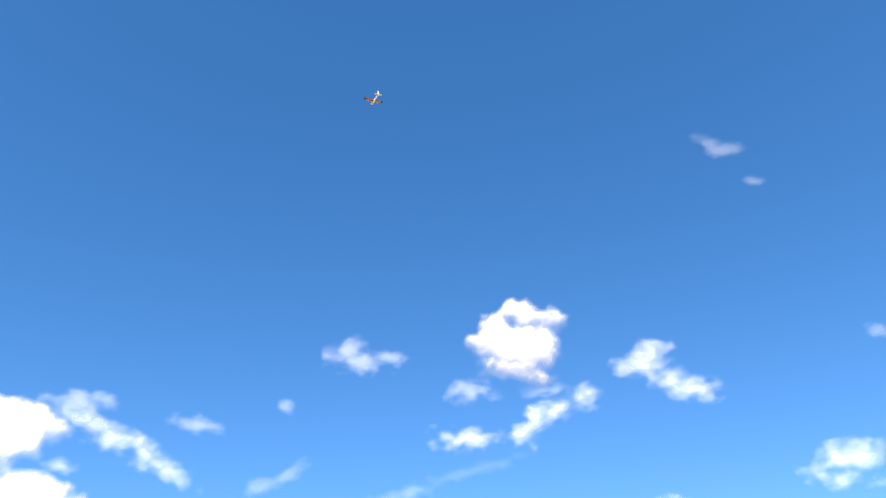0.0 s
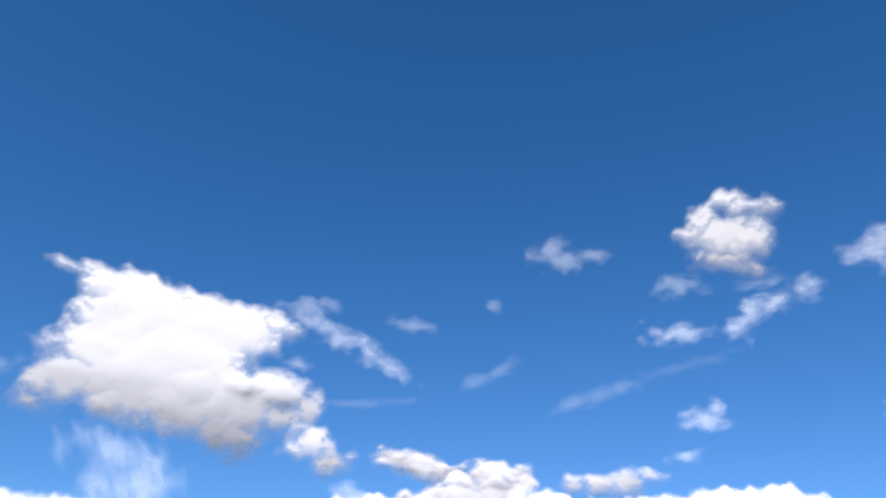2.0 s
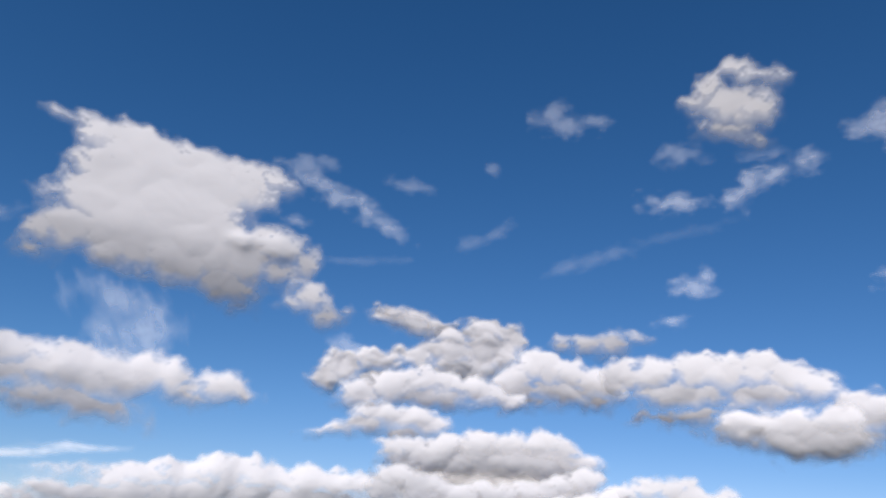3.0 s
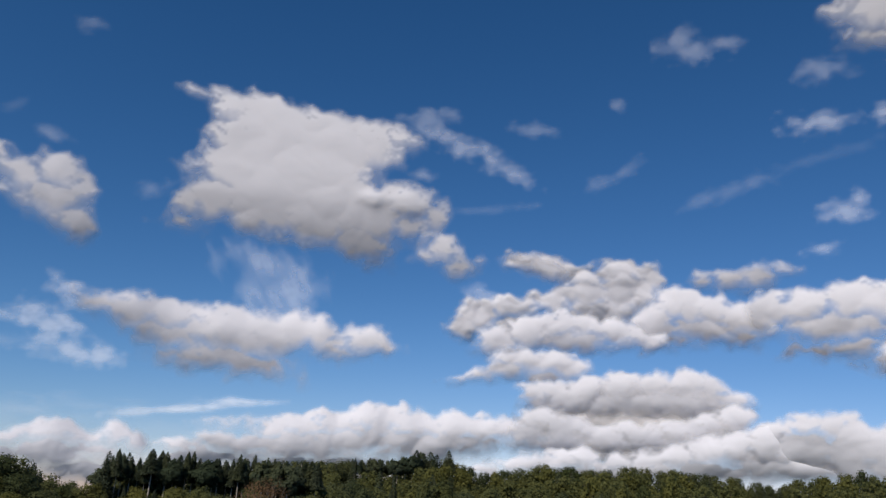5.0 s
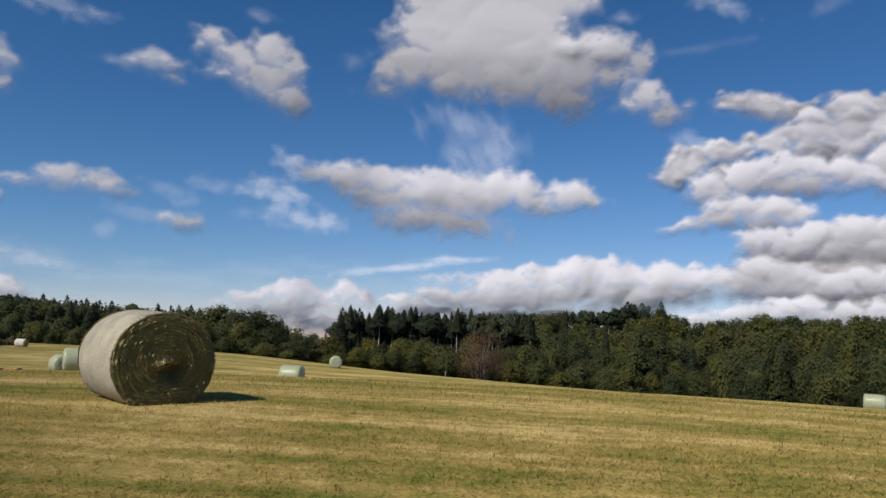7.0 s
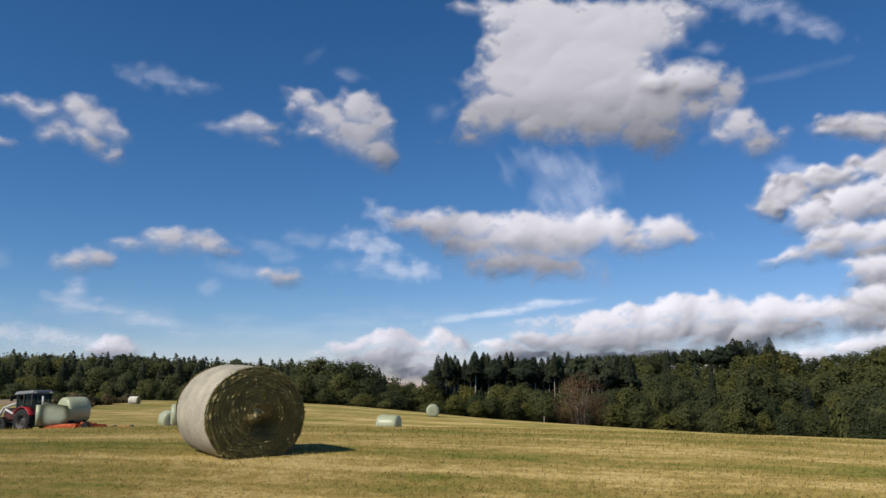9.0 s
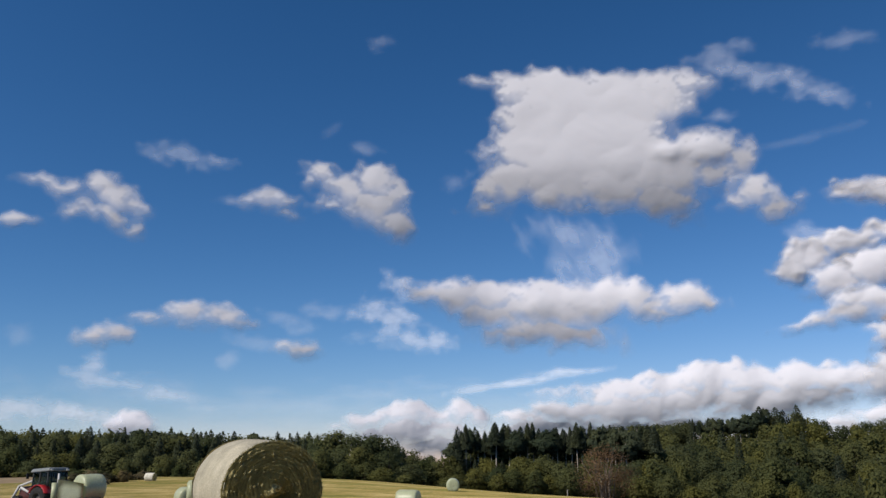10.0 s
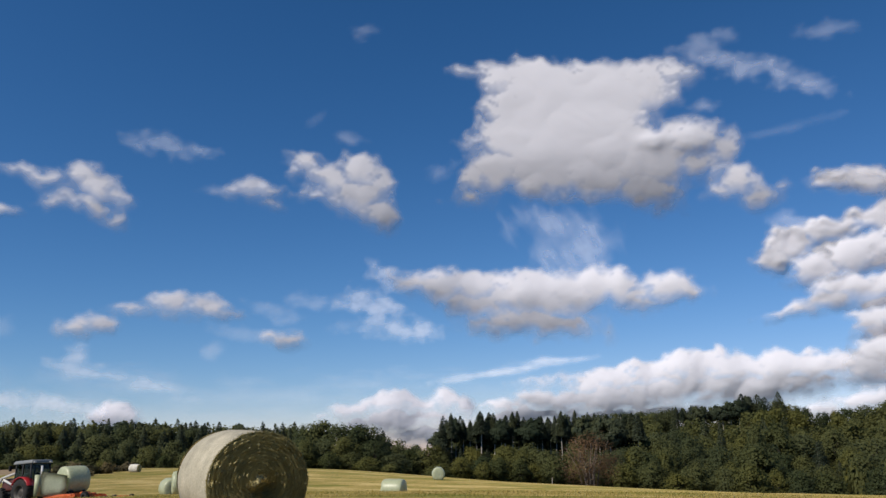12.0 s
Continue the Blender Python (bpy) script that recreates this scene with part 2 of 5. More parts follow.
_clear, _shine, _pane = _gn.new("ShaderNodeBsdfTransparent"), _gn.new("ShaderNodeBsdfGlossy"), _gn.new("ShaderNodeMixShader")
_clear.inputs["Color"].default_value = (0.30, 0.36, 0.31, 1)
_shine.inputs["Roughness"].default_value = 0.03
_pane.inputs[0].default_value = 0.035
_gl.new(_clear.outputs[0], _pane.inputs[1])
_gl.new(_shine.outputs[0], _pane.inputs[2])
_gl.new(_pane.outputs[0], _gn["Material Output"].inputs["Surface"])


# ---- mesh helpers ----
def mesh_object(name, verts, faces, mat, smooth=False):
    me = bpy.data.meshes.new(name)
    me.from_pydata(verts, [], faces)
    if smooth:
        me.polygons.foreach_set("use_smooth", [True] * len(me.polygons))
    if mat:
        me.materials.append(mat)
    return new(name, me)


def part(name, bm, mat, parent, label="", smooth=True):
    me = bpy.data.meshes.new(name)
    bm.to_mesh(me)
    bm.free()
    me.materials.append(mat)
    if smooth:
        me.polygons.foreach_set("use_smooth", [True] * len(me.polygons))
    ob = new(name, me)
    ob.parent = parent
    return tagged(ob, label)


# ---- noise on arrays ----
_rng = np.random.default_rng(7)
_perm = np.concatenate([_rng.permutation(256)] * 3)
_grad = np.stack([np.cos(np.arange(256) / 256 * 2 * np.pi * 13), np.sin(np.arange(256) / 256 * 2 * np.pi * 13)], 1)


def perlin(x, y):
    xi, yi = np.floor(x).astype(int), np.floor(y).astype(int)
    xf, yf = x - xi, y - yi
    xi, yi = xi & 255, yi & 255
    fade = lambda t: t * t * t * (t * (t * 6 - 15) + 10)

    def corner(dx, dy):
        g = _grad[_perm[_perm[(xi + dx) & 255] + ((yi + dy) & 255)]]
        return g[..., 0] * (xf - dx) + g[..., 1] * (yf - dy)
    u, v = fade(xf), fade(yf)
    top = corner(0, 0) * (1 - u) + corner(1, 0) * u
    low = corner(0, 1) * (1 - u) + corner(1, 1) * u
    return (top * (1 - v) + low * v) * 1.5


def fbm(x, y, octaves=5, gain=0.5, billow=False):
    total, amp, norm = 0, 1.0, 0.0
    for k in range(octaves):
        p = perlin(x * 2 ** k + 17.3 * k, y * 2 ** k - 9.1 * k)
        total = total + amp * ((1 - 2.2 * np.abs(p)) if billow else p)
        norm += amp
        amp *= gain
    return total / norm


def smoothstep(a, b, x):
    t = np.clip((x - a) / (b - a), 0, 1)
    return t * t * (3 - 2 * t)


# ---- ground ----
# (azimuth, distance, height) of the hill slope, the field's crest and the valley beyond
SLOPE = [(0, 0, 0), (-54.3, 11.5, 0.19), (-26, 6, 0.06), (3, 7, 0.2), (-100, 8, 0.1), (180, 12, 0.6), (90, 12, 0.2),
         (-43.6, 24, -0.80), (-43.6, 37, -2.12), (-43.6, 48, -3.56), (-40.6, 80, -5.25), (-40.5, 98, -6.6),
         (0.5, 30, -1.42), (-4.2, 62, -4.6), (2.6, 75, -5.6), (-17.6, 45, -2.9), (-17.6, 88, -7.4), (-32.5, 92, -6.9),
         (-48.5, 100, -5.4), (-58.5, 105, -5.3), (-63.5, 110, -5.5), (-67.7, 50, -3.25), (-70, 118, -6.0), (-70, 150, -7.05), (-76, 150, -6.9), (-69, 185, -9.4), (-59, 46, -2.6),
         (-82, 60, -3.6), (-82, 120, -6.2), (20, 40, -2.0), (22, 90, -6.5)]
WOODS = [(-90, 220, -17), (-70, 250, -18), (-60, 230, -16), (-48, 190, -13.5), (-40, 190, -15), (-30, 180, -17), (-15, 190, -23), (0, 190, -23),
         (15, 190, -22), (-90, 420, -24), (-62, 420, -24), (-42, 420, -30), (-27, 420, -14), (-14, 430, -12), (-4, 430, -10.5), (8, 430, -8), (25, 430, -8),
         (90, 80, -3), (90, 400, -20), (180, 100, 3), (180, 400, -5), (-130, 100, 0), (-130, 400, -14)]
_pts = np.array([(r * math.sin(radians(a)), r * math.cos(radians(a)), z) for a, r, z in SLOPE + WOODS])


def _kernel(r):
    return np.where(r > 0, r * r * np.log(np.maximum(r, 1e-9)), 0.0)


_n = len(_pts)
_A = np.zeros((_n + 3, _n + 3))
_A[:_n, :_n] = _kernel(np.linalg.norm(_pts[:, None, :2] - _pts[None, :, :2], axis=2)) + np.eye(_n) * 20.0
_A[:_n, _n:] = np.c_[np.ones(_n), _pts[:, :2]]
_A[_n:, :_n] = _A[:_n, _n:].T
_w = np.linalg.solve(_A, np.r_[_pts[:, 2], 0, 0, 0])


def ground_height(x, y):
    x, y = np.asarray(x, float), np.asarray(y, float)
    r = np.hypot(x, y)
    k = np.minimum(1.0, 480.0 / np.maximum(r, 1e-6))
    cx, cy = x * k, y * k
    z = _w[_n] + _w[_n + 1] * cx + _w[_n + 2] * cy
    for i in range(_n):
        z = z + _w[i] * _kernel(np.hypot(cx - _pts[i, 0], cy - _pts[i, 1]))
    far = smoothstep(430, 1500, r)
    z = z * (1 - far) + far * (-60 - 0.055 * r)
    return z + 0.03 * fbm(x * 0.35, y * 0.35, 3) * smoothstep(3, 10, r)


def gz(x, y):
    return float(ground_height(x, y))


def build_ground():
    rings = np.concatenate([np.linspace(0.4, 30, 60), np.geomspace(30.6, 480, 90), np.geomspace(500, 4700, 24)])
    spokes = 360
    ang = np.linspace(0, 2 * np.pi, spokes, endpoint=False)
    R, A = np.meshgrid(rings, ang, indexing="ij")
    X, Y = R * np.sin(A), R * np.cos(A)
    Z = ground_height(X, Y)
    verts = np.stack([X, Y, Z], -1).reshape(-1, 3).tolist() + [(0, 0, gz(0, 0))]
    centre = len(verts) - 1
    faces = [(centre, (j + 1) % spokes, j) for j in range(spokes)]
    for i in range(len(rings) - 1):
        for j in range(spokes):
            k = (j + 1) % spokes
            faces.append((i * spokes + j, i * spokes + k, (i + 1) * spokes + k, (i + 1) * spokes + j))
    ob = mesh_object("ground", verts, faces, FIELD, True)
    ob.data.materials.append(WOOD_AND_FAR_FLOOR)
    ob.data.materials.append(SOIL)
    for p in ob.data.polygons:
        c = p.center
        r, a = math.hypot(c.x, c.y), math.degrees(math.atan2(c.x, c.y))
        # beyond 520 m the unseen ground is darkened to cut bounce onto the clouds
        if r > (225 if a < -50 else 165) and (-100 < a < 40 or r > 520):
            p.material_index = 1
        elif 125 < r < 210 and -100 < a < -66.5:
            p.material_index = 2
    tagged(ob, "mown hay meadow sloping down to a wooded valley", "ground", kind="structure")


build_ground()


# ---- clouds ----
CLOUD_LABELS = {
    "large": "large white cumulus cloud with a ragged top and grey base", "tail": "thin ragged cloud streaming off a larger cumulus",
    "puff": "white puff of cumulus beside a larger cloud", "virga": "faint veil of vapour hanging below a cumulus",
    "mid": "white ragged cumulus cloud against deep blue sky", "small": "small white fair-weather cloud in blue sky",
    "left": "white ragged cumulus with a trailing edge", "long": "long white cumulus with several domes and grey base",
    "ragged": "ragged greyish cloud fragments beside a long cumulus", "haze": "thin streak of high white haze",
    "bank": "broad bank of white cumulus with grey bases", "heap": "heaped grey and white cumulus low in the sky",
    "row": "row of white cumulus domes above the treeline", "wisp": "thin wisp of white vapour in blue sky",
    "shelf": "grey shaded cumulus leaning over a brighter cloud",
    "round": "compact round white cumulus high in blue sky"}
_cloud_count = [0]


FACING = 0.45      # how squarely the sun meets a cloud's broad side
# steepness of a cloud's domes, its lit shoulders, its shaded underside and its small billows
RELIEF = {"long": (0.30, 0.36, 0.27, 0.16), "bank": (0.17, 0.42, 0.38, 0.14), "heap": (0.18, 0.42, 0.40, 0.15),
          "row": (0.20, 0.60, 0.46, 0.20), "shelf": (0.14, -0.10, 0.34, 0.35)}
# single heaps: steepness of the domes, of the whole heap across and upwards, and of its small billows
HEAP = {"large": (0.06, 0.20, 0.36, 0.10), "round": (0.07, 0.16, 0.18, 0.07), "mid": (0.10, 0.20, 0.20, 0.15)}
OPACITY = {"ragged": 0.75, "small": 0.35, "tail": 0.46, "virga": 0.68, "wisp": 0.32, "haze": 0.8}


def cloud(kind, blobs, thin=1.0):
    """A cloud of domed lobes (azimuth, elevation, half-width, half-height, tilt, bulge; degrees as seen from the meadow)."""
    _cloud_count[0] += 1
    ox, oy = 31.7 * _cloud_count[0], 12.9 * _cloud_count[0]
    b = np.array(blobs, float)
    a0, e0 = (b[:, 0].min() + b[:, 0].max()) / 2, (b[:, 1].min() + b[:, 1].max()) / 2
    small = np.minimum(b[:, 2], b[:, 3])
    R = float(np.average(small, weights=b[:, 2] * b[:, 3]))
    r1 = min(R, 1.0)
    pad = 0.6 + 0.5 * R
    bu, bv = (b[:, 0] - a0) * np.cos(np.radians(b[:, 1])), b[:, 1] - e0
    tall = np.maximum(b[:, 3], b[:, 2] * np.abs(np.sin(np.radians(b[:, 4]))))
    step = 0.10
    us = np.arange((bu - b[:, 2]).min() - pad, (bu + b[:, 2]).max() + pad, step)
    vs = np.arange((bv - tall).min() - pad, (bv + tall).max() + pad, step)
    U, V = np.meshgrid(us, vs)
    warp = 0.42 * r1
    wx = U + warp * fbm(U * 0.75 + ox, V * 0.75 + oy, 3, 0.4)
    wy = V + warp * fbm(U * 0.75 - oy, V * 0.75 + ox, 3, 0.4)
    sx, sy = U + 0.25 * r1 * fbm(U * 0.6 + ox, V * 0.6 + oy, 2, 0.4), V + 0.25 * r1 * fbm(U * 0.6 - oy, V * 0.6 + ox, 2, 0.4)
    veil = thin < 0.8
    dome_rise, shoulder, under, billows = RELIEF.get(kind) or HEAP.get(kind, (0.12, 0.18, 0.20, 0.16))
    k, kd = 5.0 / min(R, 0.9), 6.0 / min(R, 1.6)
    acc, dome = 0, 0
    for (_, _, rx, ry, tl, lift), cu, cv in zip(b, bu, bv):
        c, s = math.cos(radians(tl)), math.sin(radians(tl))
        du, dv = wx - cu, wy - cv
        q = np.sqrt(((du * c + dv * s) / rx) ** 2 + ((-du * s + dv * c) / ry) ** 2)
        m = min(rx, ry)
        acc = acc + np.exp(k * np.clip((1 - q) * m, -2.5, None))
        du, dv = sx - cu, sy - cv
        q = np.sqrt(((du * c + dv * s) / rx) ** 2 + ((-du * s + dv * c) / ry) ** 2)
        dome = dome + np.exp(kd * (dome_rise * m * (1.3 - np.minimum(q, 1.7) ** 2) * 0.75 + 0.35 * lift * smoothstep(1.15, 0.1, q)))
    S = np.log(np.maximum(acc, 1e-12)) / k
    D = np.log(np.maximum(dome, 1e-9)) / kd
    firm = kind in ("bank", "heap", "row", "shelf")
    # rounded heads with creases between them, in four sizes
    heads = 0
    for i, (size, steep) in enumerate(((0.36, 0.30 if firm else 0.20), (0.85, 0.16 if firm else 0.09), (1.9, 0.05 if firm else 0.025), (3.8, 0.015))):
        heads = heads + steep / size * np.sqrt(perlin(sx * size + ox + 7.1 * i, sy * size * 1.15 + oy - 3.3 * i) ** 2 + 0.004)
    ragged = fbm(U * 0.9 + oy, V * 0.9 - ox, 3, 0.4)
    S = S + (0.36 if firm else 0.42) * r1 * ragged + 0.35 * r1 * (heads - heads.mean()) + (0.28 if kind == "long" else 0.10 if firm else 0.03)
    if veil:
        shred = fbm(U * 0.30 + ox, V * 1.3 + oy, 3, 0.5) if kind == "haze" else 0.8 * fbm(U * 0.9 + 0.4 * V + ox, V * 0.4 + oy, 4, 0.5) if kind == "virga" else fbm(U * 0.7 + ox, V * 1.1 + oy, 4, 0.5)
        alpha = smoothstep(-0.5 * R, 1.3 * R, S + 1.1 * R * shred) * thin * OPACITY.get(kind, 0.9)
    else:
        up = -np.gradient(S, step, axis=0)
        crisp = smoothstep(-0.5, 0.6, up)      # firm domed tops, frayed undersides
        wide = ((1.20 if firm else 1.50) - (0.70 if firm else 0.75) * crisp) * (0.35 + 0.65 * r1)
        alpha = smoothstep(-0.16, 1.0, (S + 0.22 * r1 * fbm(U * 0.8, V * 0.8 + ox, 3, 0.4)) / wide) * (thin if thin < 0.99 else 1.0)
    edge = np.minimum.reduce([U - us[0], us[-1] - U, V - vs[0], vs[-1] - V])
    alpha = np.clip(alpha, 0, 1) * smoothstep(0.0, 0.3, edge)
    # one swelling body under the lobes: a lit shoulder above, a shaded underside
    inside = S > 0
    row_at = np.arange(len(vs))[:, None]
    foot = np.where(inside, row_at, len(vs)).min(0).astype(float)
    head = np.where(inside, row_at, -1).max(0).astype(float)
    full = np.flatnonzero(head >= foot)
    span = 17
    soft = np.hanning(2 * span + 1) / np.hanning(2 * span + 1).sum()
    foot, head = (np.interp(np.arange(len(us)), full, q[full]) for q in (foot, head))
    foot, head = (np.convolve(np.pad(q, span, mode="edge"), soft, "valid") for q in (foot, head))
    height = np.maximum(head - foot, 4)[None] * step
    T = (row_at - foot[None]) * step / height
    if kind in RELIEF:
        slope = under * (1 - (smoothstep(0.22, 0.62, T) if kind == "row" else smoothstep(0.10, 0.50, T))) - shoulder * smoothstep(0.5, 0.95, T)
        body = np.cumsum(slope, axis=0) * step
        body = body - body[0].mean()
    else:
        wide_u, wide_v = (bu + b[:, 2]).max() - (bu - b[:, 2]).min(), (bv + tall).max() - (bv - tall).min()
        body = -shoulder * (U + 0.10 * wide_u) ** 2 / wide_u - under * (1.7 * np.minimum(V - 0.08 * wide_v, 0) ** 2 + 0.9 * np.maximum(V - 0.2 * wide_v, 0) ** 2) / wide_v
    H = D + body + billows * 1.15 * heads * smoothstep(-0.1, 0.5 * R, S)
    H = H - H[alpha > 0.3].min() if (alpha > 0.3).any() else H
    if veil:
        H = 0.0 * H
    # each cloud turns its broad side some way towards the sun
    turn = radians(a0 - SUN_AZ)
    ahead = -(math.cos(radians(SUN_EL)) * math.cos(turn) * math.cos(radians(e0)) + math.sin(radians(SUN_EL)) * math.sin(radians(e0)))
    aside = -math.cos(radians(SUN_EL)) * math.sin(turn)
    above = math.sin(radians(SUN_EL)) * math.cos(radians(e0)) - math.cos(radians(SUN_EL)) * math.cos(turn) * math.sin(radians(e0))
    across = math.hypot(aside, above)
    tilt = min(np.linspace(-0.8, 0.9, 171), key=lambda t: abs((ahead + t * across) / math.sqrt(1 + t * t) - (FACING + 0.09 if kind == "large" else FACING)))
    if veil:
        H = H - 1.1 * math.cos(radians(e0)) * V      # thin sheets are sloped back so that the sun brightens them evenly
    else:
        H = H - tilt * (aside * U + above * V) / across
    keep = alpha > 0.004
    cell = keep[:-1, :-1] | keep[1:, :-1] | keep[:-1, 1:] | keep[1:, 1:]
    used = np.zeros(U.shape, bool)
    for dy in (0, 1):
        for dx in (0, 1):
            used[dy:U.shape[0] - 1 + dy, dx:U.shape[1] - 1 + dx] |= cell
    index = np.full(U.shape, -1)
    index[used] = np.arange(used.sum())
    far = ((0.88 if thin > 0.5 else 1.15) if kind == "haze" else 1.0) * 2800 + 1400 * float(smoothstep(3, 20, np.array(e0))) + 11.0 * (_cloud_count[0] % 9) + (260 if kind == "shelf" else 0)
    el = np.radians(e0 + V[used])
    az = np.radians(a0) + np.radians(U[used]) / np.cos(el)
    ray = np.stack([np.sin(az) * np.cos(el), np.cos(az) * np.cos(el), np.sin(el)], 1)
    h = H[used] * far * math.pi / 180
    centre = np.array(heading(a0, e0)) * far
    rear = (np.maximum(0.8 * S, 0.02) + 0.05 - H)[used] * far * math.pi / 180
    front, back = ray * (far - h)[:, None] - centre, ray * (far + rear)[:, None] - centre
    n = len(h)
    ii, jj = np.nonzero(cell)
    quad = np.stack([index[ii, jj], index[ii, jj + 1], index[ii + 1, jj + 1], index[ii + 1, jj]], 1)
    thick = (alpha[ii, jj] > 0.85) | (alpha[ii + 1, jj + 1] > 0.85)
    points, faces = (front, quad) if veil else (np.concatenate([front, back]), np.concatenate([quad, quad[thick][:, ::-1] + n]))
    ob = mesh_object("cloud", points.tolist(), faces.tolist(), VEIL if veil else CLOUD, True)
    ob.location = Vector(centre) + Vector((0, 0, EYE))
    cover = np.clip(alpha[used], 0, 0.9999)
    cover = cover if veil else np.concatenate([cover, smoothstep(0.85, 1.0, cover)])
    d = ob.data.attributes.new("cloud_cover", "FLOAT", "POINT")
    d.data.foreach_set("value", cover.astype(np.float32))
    return tagged(ob, CLOUD_LABELS[kind], "cloud", "clouds")


LOBES = [(-31.4, 20.15, 5.18, 4.57, -3, 0), (-27.98, 21.5, 4.28, 3.12, -5, 0), (-25.03, 22.4, 3.41, 1.91, -6, 0), (-22.36, 23.06, 1.78, 0.89, -12, 0), (-33.03, 23.39, 3.18, 1.95, -3, 0), (-35.42, 23.8, 2.01, 1.25, -12, 0), (-37.83, 24.14, 1.53, 0.59, -11, 0), (-36.11, 21.54, 1.46, 1.27, -2, 0), (-34.42, 19.48, 3.04, 2.21, -2, 0), (-37.1, 19.35, 1.63, 0.65, -1, 0), (-35.75, 17.29, 3.06, 1.84, 8, 0), (-37.56, 16.63, 1.64, 1.15, 29, 0)]
cloud('large', LOBES + [(-37.92, 15.16, 1.49, 0.58, -1, 0), (-32.35, 16.98, 4.04, 2.23, -2, 0), (-28.19, 16.36, 3.94, 2.0, -4, 0), (-24.99, 15.35, 2.9, 1.78, -15, 0.6), (-23.68, 13.86, 1.14, 0.55, -4, 0), (-24.4, 18.5, 1.6, 1.1, -5, 2.0), (-21.85, 18.41, 2.97, 1.62, -6, 2.1), (-19.41, 17.38, 1.37, 1.37, -7, 0), (-21.38, 16.62, 2.22, 1.36, -6, 0.5), (-24.49, 17.29, 3.25, 2.44, -5, 0.7), (-26.88, 18.07, 3.5, 2.97, -4, 0.4)])
cloud('tail', [(-19.37, 23.42, 1.63, 0.65, -19, 0), (-17.14, 22.71, 2.1, 0.72, -15, 0), (-15.33, 22.06, 1.41, 0.62, -30, 0), (-13.62, 21.04, 1.87, 0.56, -23, 0)], thin=0.51)
cloud('wisp', [(-20.26, 24.65, 1.76, 0.6, 7, 0)], thin=0.6)
cloud('wisp', [(-20.35, 20.55, 0.8, 0.38, -7, 0)], thin=0.7)
cloud('puff', [(-18.62, 15.18, 1.9, 1.2, -27, 0), (-17.25, 13.89, 1.46, 1.1, -37, 0), (-19.98, 14.54, 1.09, 0.62, -5, 0), (-15.94, 14.51, 0.76, 0.38, -7, 0)])
cloud('virga', [(-31.62, 13.07, 3.24, 1.14, -12, 0), (-32.29, 11.25, 1.22, 1.85, 19, 0), (-29.62, 11.16, 1.81, 1.83, -28, 0)], thin=0.42)
cloud('mid', [(-50.56, 17.73, 1.28, 0.97, -7, 0), (-50.96, 17.22, 1.04, 0.48, 3, 0), (-48.63, 16.59, 1.86, 1.31, -13, 0), (-46.51, 17.28, 1.96, 1.47, 2, 0), (-44.78, 16.29, 1.15, 1.64, 1, 0), (-46.48, 15.44, 2.53, 1.64, -19, 0), (-44.76, 14.03, 1.77, 1.36, -19, 0), (-49.86, 15.53, 1.37, 0.57, 2, 0)])
cloud('small', [(-54.22, 15.91, 1.76, 0.88, -1, 0), (-52.78, 15.59, 1.19, 0.48, 3, 0), (-55.62, 15.5, 1.16, 0.36, 4, 0), (-53.15, 14.68, 1.11, 0.4, -7, 0)], thin=0.85)
cloud('wisp', [(-57.03, 15.52, 1.0, 0.28, 4, 0)], thin=0.29)
cloud('left', [(-69.4, 15.71, 1.45, 0.51, -1, 0), (-68.01, 15.35, 1.65, 0.67, -3, 0), (-65.95, 15.91, 1.44, 0.97, 7, 0), (-64.81, 15.18, 1.6, 1.14, -21, 0), (-63.49, 14.55, 1.28, 0.69, -21, 0), (-65.44, 13.97, 2.14, 0.83, -16, 0), (-67.54, 13.85, 1.07, 0.52, 7, 0), (-63.37, 12.83, 0.8, 0.68, -37, 0)])
cloud('small', [(-61.5, 18.53, 1.53, 0.65, 7, 0), (-59.94, 18.2, 1.69, 0.58, -4, 0), (-58.17, 18.3, 0.98, 0.31, 6, 0)], thin=0.79)
cloud('small', [(-70.65, 12.99, 1.27, 0.54, 7, 0)])
cloud('long', [(-42.39, 9.08, 2.08, 0.66, -10, 0), (-40.08, 8.67, 1.87, 1.25, 0, 0), (-37.98, 8.66, 2.07, 1.33, 0, 0), (-37.99, 7.41, 2.48, 1.04, -10, 0), (-34.63, 8.82, 1.64, 0.91, -1, 0), (-33.4, 8.18, 3.27, 1.65, -1, 0.3), (-35.9, 7.81, 2.06, 1.03, -1, 0.3), (-30.95, 7.93, 2.42, 1.64, -1, 0), (-29.1, 8.49, 1.79, 1.42, -2, 0), (-27.3, 8.43, 1.26, 1.29, -2, 0), (-26.55, 7.4, 1.95, 0.81, -12, 0), (-23.98, 8.1, 1.72, 1.11, -2, 0), (-22.48, 7.64, 0.94, 0.55, -3, 0), (-33.45, 6.13, 4.47, 1.03, -9, 0), (-35.93, 5.95, 2.47, 0.82, -1, 0)])
cloud('ragged', [(-44.71, 9.89, 1.16, 0.75, -29, 0), (-43.65, 9.07, 0.91, 0.5, 0, 0)], thin=0.45)
cloud('ragged', [(-46.35, 7.8, 1.48, 0.78, 1, 0), (-44.67, 7.2, 1.65, 0.83, -20, 0), (-43.62, 5.76, 2.56, 0.7, -5, 0), (-42.16, 5.48, 1.24, 0.5, 0, 0)], thin=0.56)
cloud('wisp', [(-47.55, 5.93, 0.9, 0.41, 1, 0)], thin=0.33)
